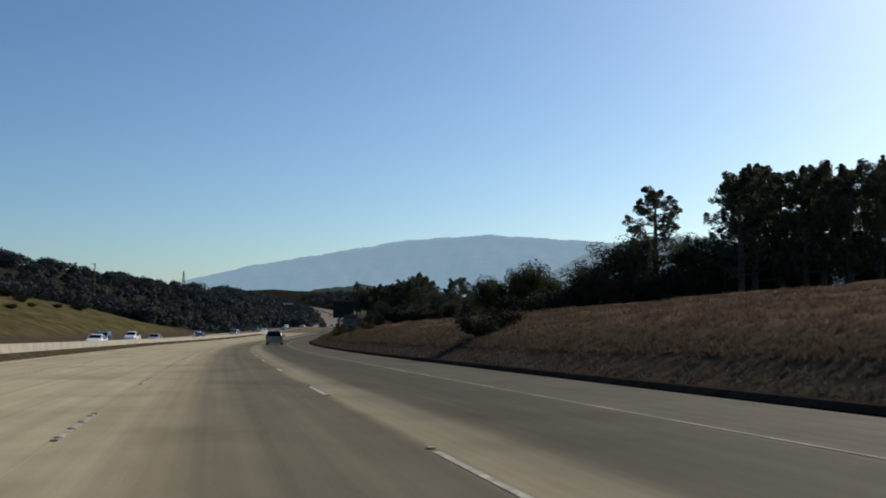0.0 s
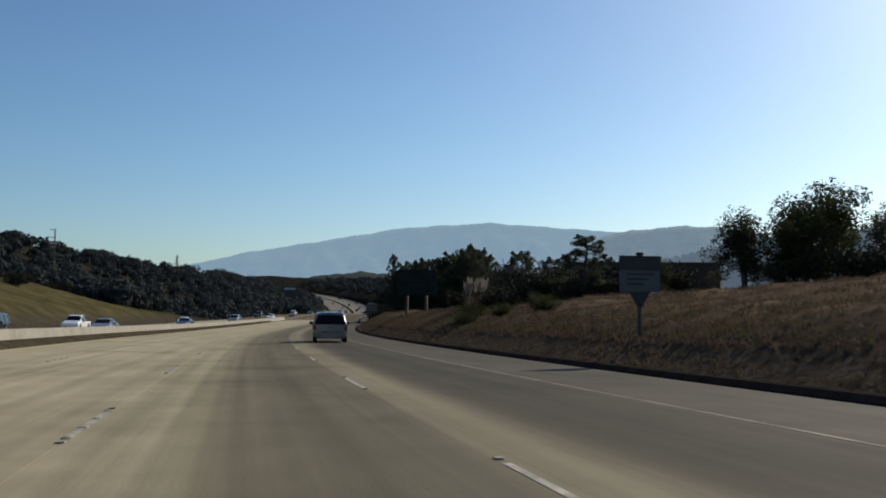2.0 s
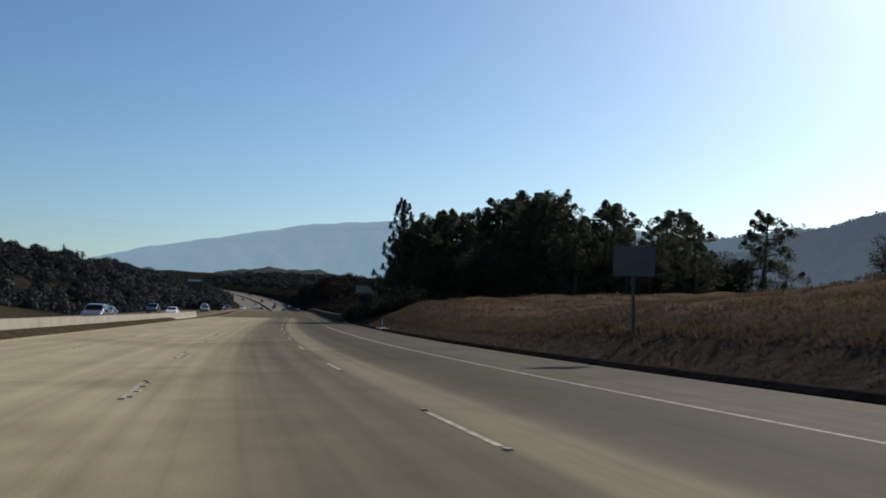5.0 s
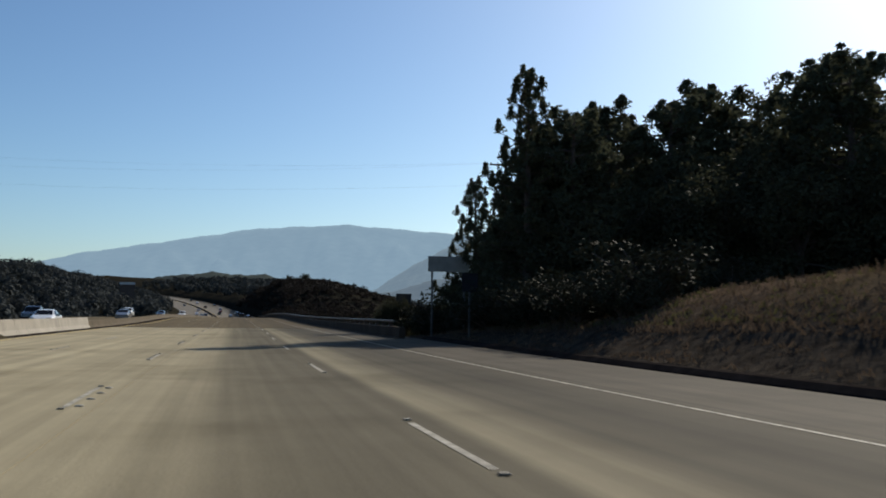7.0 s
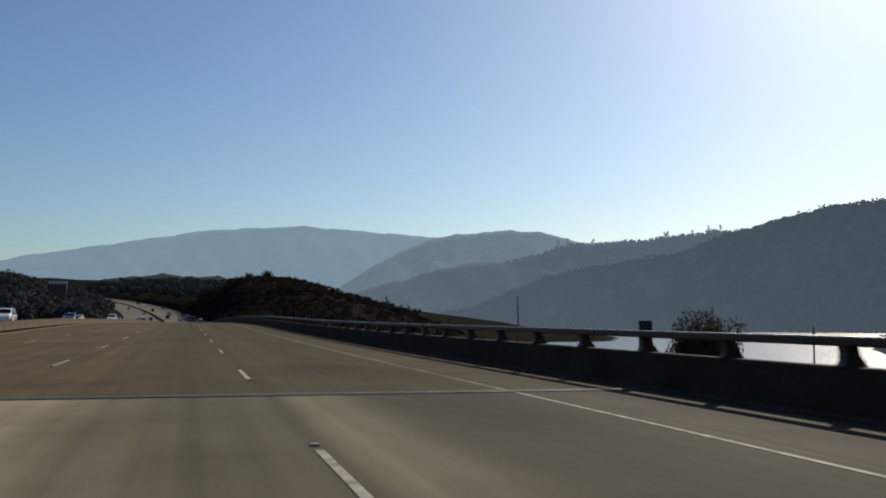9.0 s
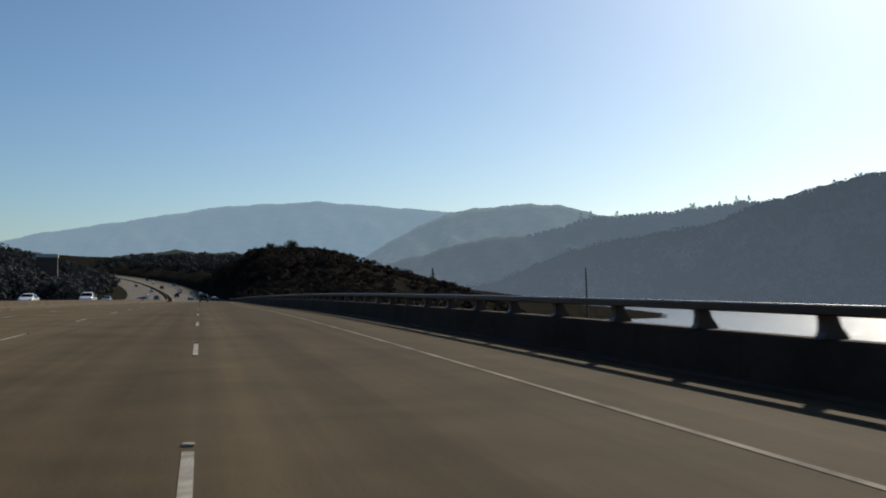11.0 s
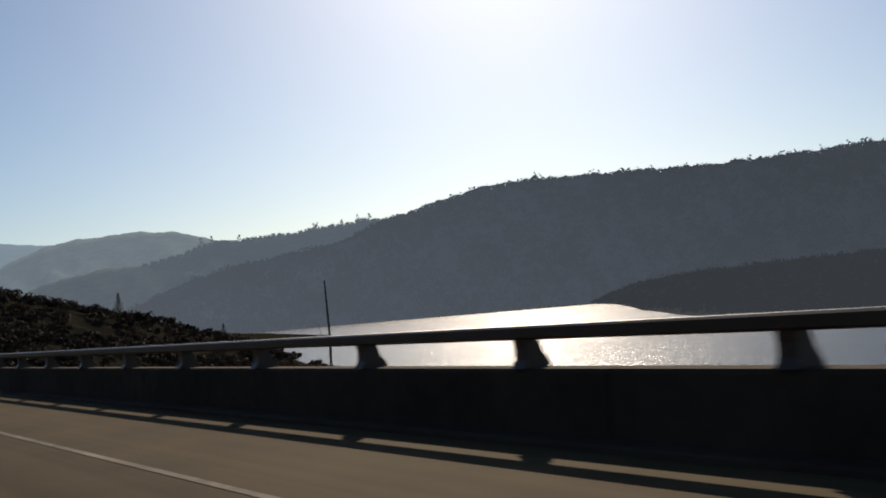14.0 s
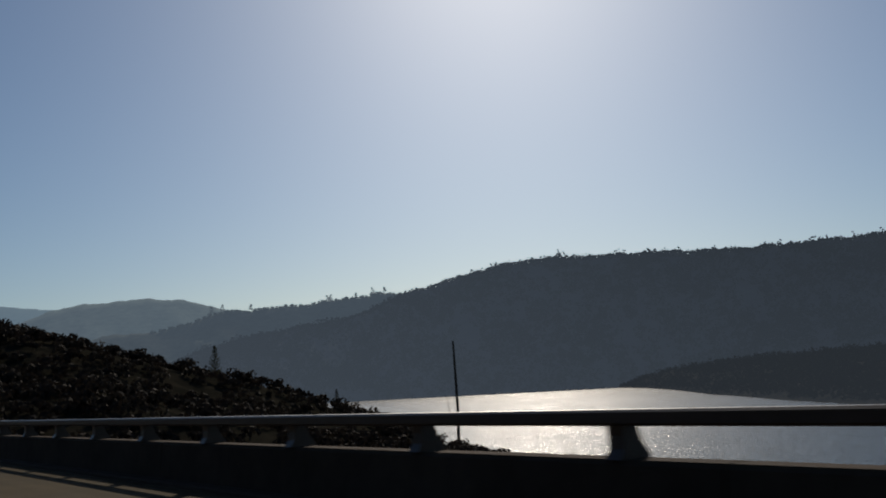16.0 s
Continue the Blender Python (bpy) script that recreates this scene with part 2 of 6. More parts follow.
def water_material():
    m = bpy.data.materials.new("lake_water")
    m.use_nodes = True
    nt = m.node_tree
    b = nt.nodes["Principled BSDF"]
    b.inputs["Base Color"].default_value = (0.012, 0.022, 0.030, 1)
    b.inputs["Roughness"].default_value = 0.23
    b.inputs["IOR"].default_value = 1.38
    # ripples: wind-ruffled facets, with calmer and rougher streaks
    mp = nt.nodes.new("ShaderNodeMapping")
    mp.inputs["Scale"].default_value = (0.6, 1.0, 1)
    mp.inputs["Rotation"].default_value = (0, 0, 0.6)
    geo = nt.nodes.new("ShaderNodeNewGeometry")
    nt.links.new(geo.outputs["Position"], mp.inputs[0])
    n = nt.nodes.new("ShaderNodeTexNoise")
    n.inputs["Scale"].default_value, n.inputs["Detail"].default_value = 2.2, 4.0
    nt.links.new(mp.outputs[0], n.inputs["Vector"])
    off = nt.nodes.new("ShaderNodeVectorMath")
    off.operation = "SUBTRACT"
    off.inputs[1].default_value = (0.5, 0.5, 0.5)
    nt.links.new(n.outputs["Color"], off.inputs[0])
    calm = ramp(nt, noise_tex(nt, 0.012, 4), [(0.3, (0.8, 0.8, 0.8)), (0.7, (1.4, 1.4, 1.4))])
    steep = nt.nodes.new("ShaderNodeVectorMath")
    steep.operation = "MULTIPLY"
    nt.links.new(off.outputs[0], steep.inputs[0])
    nt.links.new(calm, steep.inputs[1])
    flat = nt.nodes.new("ShaderNodeVectorMath")
    flat.operation = "MULTIPLY_ADD"
    flat.inputs[1].default_value, flat.inputs[2].default_value = (RIPPLE, RIPPLE, 0.0), (0, 0, 1)
    nt.links.new(steep.outputs[0], flat.inputs[0])
    unit = nt.nodes.new("ShaderNodeVectorMath")
    unit.operation = "NORMALIZE"
    nt.links.new(flat.outputs[0], unit.inputs[0])
    nt.links.new(unit.outputs[0], b.inputs["Normal"])
    return m


def glass_material(name, tint, rough=0.03, spec=0.3):
    m = bpy.data.materials.new(name)
    m.use_nodes = True
    b = m.node_tree.nodes["Principled BSDF"]
    b.inputs["Base Color"].default_value = (*tint, 1)
    b.inputs["Roughness"].default_value = rough
    b.inputs["IOR"].default_value = 1.45
    b.inputs["Specular IOR Level"].default_value = spec
    return m


CONCRETE = road_material("worn_concrete", (0.362, 0.314, 0.206), (0.322, 0.278, 0.182), 1.0)
DECK = road_material("bridge_deck_concrete", (0.128, 0.096, 0.052), (0.100, 0.076, 0.042), 0.45)
VALLEY = road_material("valley_road_paving", (0.20, 0.18, 0.15), (0.15, 0.135, 0.11), 0.5)
SHOULDER = road_material("shoulder_paving", (0.235, 0.20, 0.146), (0.18, 0.155, 0.114), 1.0)
ASPHALT = material("asphalt", (0.024, 0.020, 0.018), 1.0, vary=0.4, scale=2, bump=0.5, bump_scale=40, Specular_IOR_Level=0.0)
WORN_PAINT = material("worn_road_paint", (0.185, 0.16, 0.12), 0.85, vary=0.6, scale=0.9, Specular_IOR_Level=0.1)
PAINT = material("white_road_paint", (0.30, 0.28, 0.23), 0.8, vary=0.55, scale=5.0, Specular_IOR_Level=0.1)
YELLOW = material("yellow_road_paint", (0.55, 0.38, 0.08), 0.6, vary=0.2, scale=6)
BARRIER = material("barrier_concrete", (0.24, 0.213, 0.165), 0.85, vary=0.22, scale=0.8, bump=0.3)
BARRIER_DARK = material("dark_barrier_concrete", (0.085, 0.066, 0.042), 0.9, vary=0.3, scale=0.8, bump=0.3, Specular_IOR_Level=0.1)
SOIL = material("median_soil", (0.050, 0.042, 0.028), 1.0, vary=0.5, scale=1.2, bump=0.8, bump_scale=8, Specular_IOR_Level=0.0)
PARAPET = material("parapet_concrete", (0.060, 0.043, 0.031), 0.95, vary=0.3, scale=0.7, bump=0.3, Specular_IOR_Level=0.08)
GALV = material("weathered_galvanised_steel", (0.30, 0.29, 0.28), 0.45, 0.85, vary=0.2, scale=5)
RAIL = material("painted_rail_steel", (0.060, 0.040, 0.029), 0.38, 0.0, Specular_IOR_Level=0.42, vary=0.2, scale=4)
GROUND = ground_material()
WATER = water_material()
BARK = material("bark", (0.075, 0.055, 0.042), 0.95, vary=0.45, scale=4, bump=0.8, bump_scale=14)
NEEDLES = leaf_material("pine_needles", (0.045, 0.050, 0.034), (0.108, 0.114, 0.068), 0.3)
OAKLEAF = leaf_material("oak_leaves", (0.036, 0.038, 0.024), (0.078, 0.078, 0.044), 0.2)
GREENLEAF = leaf_material("willow_leaves", (0.030, 0.035, 0.014), (0.078, 0.080, 0.030), 0.25)
SCRUB = leaf_material("scrub_leaves", (0.022, 0.024, 0.016), (0.048, 0.048, 0.030), 0.06)
STRAW = leaf_material("dry_grass_blades", (0.072, 0.052, 0.036), (0.138, 0.098, 0.066), 0.25)
# leaf colour paled and blued to put the distance haze into it
FARLEAF = leaf_material("hazy_far_woods_leaves", (0.034, 0.039, 0.040), (0.050, 0.057, 0.056), 0.2)
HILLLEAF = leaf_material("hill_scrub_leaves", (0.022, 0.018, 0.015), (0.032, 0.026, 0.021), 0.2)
PLUME = leaf_material("pampas_plumes", (0.34, 0.29, 0.22), (0.55, 0.5, 0.4), 0.4)
# guide sign's shaded face is put into the near-black green and lettering colours
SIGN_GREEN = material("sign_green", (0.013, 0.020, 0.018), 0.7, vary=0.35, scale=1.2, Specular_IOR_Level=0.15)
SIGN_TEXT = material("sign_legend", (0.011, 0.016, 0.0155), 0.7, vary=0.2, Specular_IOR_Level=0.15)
SIGN_BACK = material("sign_aluminium", (0.24, 0.22, 0.19), 0.6, 0.2, vary=0.15)
SIGN_GREY = material("sign_grey_board", (0.10, 0.10, 0.095), 0.6, vary=0.15)
SIGN_DARK = material("sign_dark_board", (0.03, 0.03, 0.028), 0.6)
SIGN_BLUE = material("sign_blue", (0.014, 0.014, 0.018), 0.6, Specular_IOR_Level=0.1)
WOOD = material("weathered_timber", (0.11, 0.075, 0.05), 0.9, vary=0.35, scale=5, bump=0.5)
STEEL = material("dark_steel", (0.08, 0.08, 0.08), 0.5, 0.6)
BUILDING = material("brown_stucco", (0.10, 0.068, 0.052), 0.9, vary=0.18, scale=0.6, bump=0.3)
ROOF = material("pale_roofing", (0.55, 0.53, 0.5), 0.6, vary=0.15, scale=0.5)
WINDOW = glass_material("dark_window_glass", (0.02, 0.022, 0.025))
CARGLASS = glass_material("tinted_car_glass", (0.012, 0.011, 0.012), 0.06, 0.1)
SIDEGLASS = glass_material("pale_car_glass", (0.022, 0.028, 0.038), 0.05, 0.18)
SILVER = material("silver_car_paint", (0.20, 0.195, 0.195), 0.30, 0.4, vary=0.05, scale=0.7, Coat_Weight=0.8)
WHITE = material("white_car_paint", (0.78, 0.78, 0.77), 0.3, 0.0, vary=0.05, Coat_Weight=0.8)
DARK = material("dark_car_paint", (0.02, 0.022, 0.026), 0.25, 0.3, vary=0.1, Coat_Weight=0.9)
RED = material("red_car_paint", (0.22, 0.03, 0.025), 0.3, 0.2, vary=0.1, Coat_Weight=0.8)
BLUE = material("blue_grey_car_paint", (0.09, 0.12, 0.17), 0.3, 0.3, vary=0.1, Coat_Weight=0.8)
RUBBER = material("tyre_rubber", (0.018, 0.018, 0.018), 0.85, vary=0.3, scale=8)
PLASTIC = material("black_plastic", (0.02, 0.02, 0.02), 0.55)
LENS_RED = material("tail_lamp_red", (0.22, 0.012, 0.010), 0.15, vary=0.1, Coat_Weight=1.0)
LENS_CLEAR = material("lamp_clear", (0.55, 0.55, 0.52), 0.15, vary=0.05, Coat_Weight=1.0)
CHROME = material("chrome", (0.7, 0.7, 0.7), 0.12, 1.0, vary=0.05)
# blue emission on these hills and their trees imitates the haze before them
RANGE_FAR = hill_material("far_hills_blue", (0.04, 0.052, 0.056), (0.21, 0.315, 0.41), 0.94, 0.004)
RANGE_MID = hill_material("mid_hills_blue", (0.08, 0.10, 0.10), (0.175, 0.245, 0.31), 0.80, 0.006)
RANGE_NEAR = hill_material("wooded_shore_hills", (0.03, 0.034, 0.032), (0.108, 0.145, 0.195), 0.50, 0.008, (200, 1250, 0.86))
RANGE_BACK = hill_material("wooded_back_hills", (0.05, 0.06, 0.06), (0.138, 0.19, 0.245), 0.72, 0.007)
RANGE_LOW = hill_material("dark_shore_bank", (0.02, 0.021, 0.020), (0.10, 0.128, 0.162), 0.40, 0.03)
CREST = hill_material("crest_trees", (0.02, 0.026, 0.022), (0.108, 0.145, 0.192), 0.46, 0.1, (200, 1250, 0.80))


# ---- the road's line ----
HEAD = [(-200, -4), (-50, -1.23), (0, 0), (50, 1.23), (100, 3.34), (150, 6.3), (200, 9.37), (250, 11.16), (300, 10.86), (350, 10.83),
        (400, 10.63), (480, 12.24), (540, 12.0), (650, 10), (800, 6.5), (1000, 2), (1250, -4), (1500, -14), (1900, -22)]
GRADE = [(-200, -0.9), (-50, -0.98), (0, -1.22), (50, -1.35), (100, -1.03), (150, -0.89), (200, -0.01), (250, 0.54), (300, 0.57),
         (350, 1.43), (400, 0.23), (480, 0.05), (620, 0.0), (760, 3.0), (900, 4.5), (1250, 4.5), (1500, 3.0), (1900, 0.0)]
RS = np.arange(-200, 1901, 1.0)
RH = np.radians(np.interp(RS, *zip(*HEAD)))
RX, RY = np.cumsum(np.sin(RH)), np.cumsum(np.cos(RH))
RZ = np.cumsum(np.interp(RS, *zip(*GRADE)) / 100)
RX, RY, RZ = RX - RX[200], RY - RY[200], RZ - RZ[200]


def at(s, d, h=0.0):
    """The place s metres along the road, d to the right of its reference line, h above it (numpy arrays or numbers)."""
    a = np.interp(s, RS, RH)
    return np.stack(np.broadcast_arrays(np.interp(s, RS, RX) + d * np.cos(a), np.interp(s, RS, RY) - d * np.sin(a), np.interp(s, RS, RZ) + h), -1)


def along(s, d, h=0.0, turn=0.0):
    """A pose on the road, y along it."""
    p = at(float(s), float(d), float(h))
    return pose(*p, 0, 0, -math.degrees(np.interp(s, RS, RH)) + turn)


def road_coords(x, y):
    s0 = np.interp(y, RY, RS)
    a = np.interp(s0, RS, RH)
    dx = x - np.interp(s0, RS, RX)
    return s0 + dx * np.sin(a), dx * np.cos(a)


# heights over the road, by place along it (rows) and distance across it (columns)
ACROSS = np.array([-4500, -500, -200, -120, -75, -48, -30, -25.5, -24.5, 10.3, 10.7, 12.5, 15, 22, 45, 90, 140, 200, 600, 2500, 4500])
RELIEF = {
    -300: [10, 23, 23, 16.0, 6.0, 3, 1, 0, -0.5, -0.5, 0, 0.8, 1.6, 2.5, 4.7, 6.8, 7, 8, 5, 0, 0],
    100: [10, 23, 23, 16.5, 7.0, 4, 1, 0, -0.5, -0.5, 0, 0.8, 1.6, 2.5, 4.7, 6.8, 7, 7, 3, -5, 0],
    150: [10, 23, 24, 17.5, 8.5, 6.5, 2, 0, -0.5, -0.5, 0, 0.9, 1.9, 3.0, 4.0, 5, 5, 4, 0, -10, 0],
    180: [10, 23, 25, 20.3, 10, 8, 2.5, 0, -0.5, -0.5, 0, 0.9, 1.7, 2.7, 3.7, 4.2, 4, 2, -22, -22, -22],
    205: [10, 23, 25, 20.3, 10, 8, 2.5, 0, -0.5, -0.5, 0, 0.5, 1, 1.6, 3, 4, 3, 0, -22, -22, -22],
    235: [10, 23, 25, 21.3, 10, 7, 2, 0, -0.5, -0.5, 0, 1, 2.2, 2.7, 3.6, 4, 0, -6, -22, -22, -22],
    255: [10, 23, 25, 22.3, 10, 5, 1.5, 0, -0.5, -0.5, 0, 0.6, 1.3, 2, 2.6, 2, -6, -12, -22, -22, -22],
    272: [10, 23, 27, 24.5, 9, 4, 1, 0, -0.5, -0.5, -0.2, 0, 0.1, 0.2, 0.4, -3, -14, -17, -22, -22, -22],
    290: [10, 23, 27, 24.5, 8, 3, 0.5, 0, -0.6, -0.8, -0.8, -0.9, -1, -1.4, -5, -14, -18, -19, -22, -22, -22],
    318: [10, 23, 27, 24.5, 6, 0, -3, -4, -5, -4, -2.5, -2.5, -2.6, -4, -13, -19, -19, -19, -22, -22, -22],
    360: [10, 23, 27, 24.5, 2, -8, -12, -13, -14, -14, -14, -14, -14.5, -15, -18, -20, -20, -20, -22, -22, -22],
    560: [10, 23, 27, 24.5, 4, -6, -10, -11, -12, -12, -12, -12, -12, -13, -16, -19, -20, -20, -22, -22, -22],
    620: [10, 23, 27, 23.5, 8, 1, 0, -0.5, -0.6, -0.6, 0, 0.5, 1, 2, 2.5, -9, -18, -20, -22, -22, -22],
    665: [10, 23, 27, 23.5, 9, 3, 1, 0, -0.5, -0.5, 0, 2.5, 6, 13, 13.5, 3.0, -16, -20, -22, -22, -22],
    700: [10, 23, 27, 23.5, 10, 3, 1, 0, -0.5, -0.5, 0, 3, 8, 17.5, 17.6, 7, -13, -20, -22, -22, -22],
    780: [10, 23, 27, 23.5, 11, 4, 1, 0, -0.5, -0.5, 0, 3, 7, 14, 18, 10, -8, -20, -22, -22, -22],
    900: [10, 23, 27, 23.5, 12, 5, 1, 0, -0.5, -0.5, 0, 2, 4, 7, 10, 8, 0, -12, -22, -22, -22],
    1150: [20, 23, 25, 19.5, 13, 7, 2, 0, -0.5, -0.5, 0, 2, 3, 5, 9, 13, 13, 8, -22, -22, -22],
    1400: [30, 18, 15, 11.5, 12, 8, 2, 0, -0.5, -0.5, 0, 2, 3, 5, 10, 15, 15, 12, -22, -22, -22],
    2000: [30, 18, 17, 13.5, 12, 8, 2, 0, -0.5, -0.5, 0, 2, 4, 8, 18, 30, 32, 30, -22, -22, -22],
}
ALONG = np.array(list(RELIEF), float)
TABLE = np.array(list(RELIEF.values()), float)


def ground(x, y):
    """The ground's height, and where that is along and across the road."""
    x, y = np.asarray(x, float), np.asarray(y, float)
    s, d = road_coords(x, y)
    i = np.clip(np.searchsorted(ALONG, s) - 1, 0, len(ALONG) - 2)
    u = np.clip((s - ALONG[i]) / (ALONG[i + 1] - ALONG[i]), 0, 1)
    u = u * u * (3 - 2 * u)
    j = np.clip(np.searchsorted(ACROSS, d) - 1, 0, len(ACROSS) - 2)
    v = np.clip((d - ACROSS[j]) / (ACROSS[j + 1] - ACROSS[j]), 0, 1)
    h = (TABLE[i, j] * (1 - v) + TABLE[i, j + 1] * v) * (1 - u) + (TABLE[i + 1, j] * (1 - v) + TABLE[i + 1, j + 1] * v) * u
    off = np.clip((np.maximum(d - 11, -26 - d)) / 8, 0, 1)
    rough = 0.22 * np.sin(x * 0.55 + 1.3 * np.sin(y * 0.21)) * np.sin(y * 0.47 + x * 0.13) + 0.10 * np.sin(x * 1.7 + y * 0.9) * np.sin(y * 1.3 - x * 0.6)
    broad = 1.1 * np.sin(x * 0.045 + 2) * np.sin(y * 0.038 + 0.7)
    far = np.clip((np.abs(d) - 40) / 60, 0, 1)
    base = np.interp(s, RS, RZ) * (1 - np.clip((d - 180) / 250, 0, 1))
    return base + h + off * rough + far * broad, s, d


# ---- building helpers ----
def mesh_of(name, verts, faces, mat, smooth=False):
    me = bpy.data.meshes.new(name)
    me.from_pydata([tuple(map(float, v)) for v in verts], [], [tuple(map(int, f)) for f in faces])
    me.materials.append(mat)
    if smooth:
        me.shade_smooth()
    return me


def quads_mesh(name, corners, mat):
    """A mesh of loose quads from an array (n, 4, 3)."""
    n = len(corners)
    me = bpy.data.meshes.new(name)
    me.vertices.add(n * 4)
    me.vertices.foreach_set("co", np.ascontiguousarray(corners, np.float32).ravel())
    me.loops.add(n * 4)
    me.loops.foreach_set("vertex_index", np.arange(n * 4, dtype=np.int32))
    me.polygons.add(n)
    me.polygons.foreach_set("loop_start", np.arange(0, n * 4, 4, dtype=np.int32))
    me.update(calc_edges=True)
    me.validate()
    me.materials.append(mat)
    return me


def thing(name, label, category, group="", m=None, kind=""):
    e = new(name)
    e.empty_display_size = 0.3
    tagged(e, label, category, group, kind)
    if m is not None:
        e.matrix_basis = m
    return e


def part(name, bm, mat, parent, label="", smooth=False):
    """A bmesh (or a mesh) as one mesh object under a thing or a part."""
    if isinstance(bm, bpy.types.Mesh):
        me = bm
    else:
        me = bpy.data.meshes.new(name)
        bmesh.ops.recalc_face_normals(bm, faces=bm.faces)
        bm.to_mesh(me)
        bm.free()
        me.materials.append(mat)
        if smooth:
            me.shade_smooth()
    ob = new(name, me)
    ob.parent = parent
    if label:
        tagged(ob, label)
    return ob


def box(x0, x1, y0, y1, z0, z1, bevel=0.0, bm=None):
    bm = bm or bmesh.new()
    r = bmesh.ops.create_cube(bm, size=1.0)
    bmesh.ops.scale(bm, vec=(x1 - x0, y1 - y0, z1 - z0), verts=r["verts"])
    bmesh.ops.translate(bm, vec=((x0 + x1) / 2, (y0 + y1) / 2, (z0 + z1) / 2), verts=r["verts"])
    if bevel:
        es = {e for v in r["verts"] for e in v.link_edges}
        bmesh.ops.bevel(bm, geom=list(es), offset=bevel, segments=2, affect="EDGES")
    return bm


def tube(points, radii, n=8, bm=None):
    """A tapered round bar through points."""
    bm = bm or bmesh.new()
    rings = []
    pts = [Vector(p) for p in points]
    for i, (p, r) in enumerate(zip(pts, radii)):
        t = (pts[min(i + 1, len(pts) - 1)] - pts[max(i - 1, 0)]).normalized()
        a = t.cross(Vector((0.31, 0.95, 0.08)))
        if a.length < 1e-3:
            a = t.cross(Vector((1, 0, 0)))
        a.normalize()
        b = t.cross(a)
        rings.append([bm.verts.new(p + r * (math.cos(k * 2 * math.pi / n) * a + math.sin(k * 2 * math.pi / n) * b)) for k in range(n)])
    for r0, r1 in zip(rings, rings[1:]):
        for k in range(n):
            bm.faces.new((r0[k], r0[(k + 1) % n], r1[(k + 1) % n], r1[k]))
    bm.faces.new(rings[0][::-1])
    bm.faces.new(rings[-1])
    return bm


def ribbon(name, s0, s1, profile, mat, step=4.0, cap=True):
    """A bar swept along the road: profile is a closed or open list of (d, h)."""
    ss = np.linspace(s0, s1, max(2, int((s1 - s0) / step) + 1))
    k = len(profile)
    verts = np.concatenate([at(s, np.array([p[0] for p in profile]), np.array([p[1] for p in profile])) for s in ss])
    faces = [(i * k + j, i * k + (j + 1) % k, (i + 1) * k + (j + 1) % k, (i + 1) * k + j) for i in range(len(ss) - 1) for j in range(k)]
    if cap:
        faces += [tuple(range(k))[::-1], tuple((len(ss) - 1) * k + j for j in range(k))]
    return mesh_of(name, verts, faces, mat)


def sheet(name, s0, s1, d0, d1, h, mat, step=4.0, nd=1, thick=0.0, shift=False):
    """A strip of paving with u across and v along in metres; thick gives it sides; shift narrows the lanes towards the bridge."""
    ss = np.linspace(s0, s1, max(2, int((s1 - s0) / step) + 1))
    dd = np.linspace(d0, d1, nd + 1)
    verts, uvs = [], []
    for s in ss:
        verts.extend(at(s, dd + (np.interp(s, [150, 230], [0, -0.36]) if shift else 0), h))
        uvs.extend((d, s) for d in dd)
    k = nd + 1
    faces = [(i * k + j, i * k + j + 1, (i + 1) * k + j + 1, (i + 1) * k + j) for i in range(len(ss) - 1) for j in range(nd)]
    if thick:
        base = len(verts)
        for s in ss:
            verts.extend(at(s, np.array([d0, d1]), h - thick))
            uvs.extend([(d0, s), (d1, s)])
        for i in range(len(ss) - 1):
            a, b = base + 2 * i, base + 2 * i + 2
            faces += [(i * k, (i + 1) * k, b, a), (i * k + nd, a + 1, b + 1, (i + 1) * k + nd)]
        faces += [(*range(k), base + 1, base), (*((len(ss) - 1) * k + j for j in range(nd, -1, -1)), base + 2 * len(ss) - 2, base + 2 * len(ss) - 1)]
    me = mesh_of(name, verts, faces, mat)
    layer = me.uv_layers.new(name="road")
    idx = np.empty(len(me.loops), np.int32)
    me.loops.foreach_get("vertex_index", idx)
    layer.data.foreach_set("uv", np.array(uvs, np.float32)[idx].ravel())
    return me


# ---- ground, water and hills ----
def spread(lo, hi, near_lo, near_hi, fine, growth=1.12, most=220.0):
    """Grid lines, close together between near_lo and near_hi and wider outwards."""
    mid = list(np.arange(near_lo, near_hi + fine / 2, fine))
    up, step = [], fine
    while (up[-1] if up else near_hi) < hi:
        step = min(step * growth, most)
        up.append((up[-1] if up else near_hi) + step)
    down, step = [], fine
    while (down[-1] if down else near_lo) > lo:
        step = min(step * growth, most)
        down.append((down[-1] if down else near_lo) - step)
    return np.array(down[::-1] + mid + up)


gx = spread(-4600, 4600, -60, 190, 2.0)
gy = spread(-1500, 4700, -30, 330, 2.5, 1.03, 200)
mx, my = np.meshgrid(gx, gy)
mz, ms, md = ground(mx, my)
# beyond the hills everything sinks behind them
nx, ny = len(gx), len(gy)
ii, jj = np.meshgrid(np.arange(ny - 1), np.arange(nx - 1), indexing="ij")
quad = np.stack([ii * nx + jj, ii * nx + jj + 1, (ii + 1) * nx + jj + 1, (ii + 1) * nx + jj], -1).reshape(-1, 4)
me = mesh_of("ground", np.stack([mx, my, mz], -1).reshape(-1, 3), quad, GROUND, True)
lay = me.uv_layers.new(name="road")
li = np.empty(len(me.loops), np.int32)
me.loops.foreach_get("vertex_index", li)
lay.data.foreach_set("uv", np.stack([md, ms], -1).reshape(-1, 2)[li].astype(np.float32).ravel())
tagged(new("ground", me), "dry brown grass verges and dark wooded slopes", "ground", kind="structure")

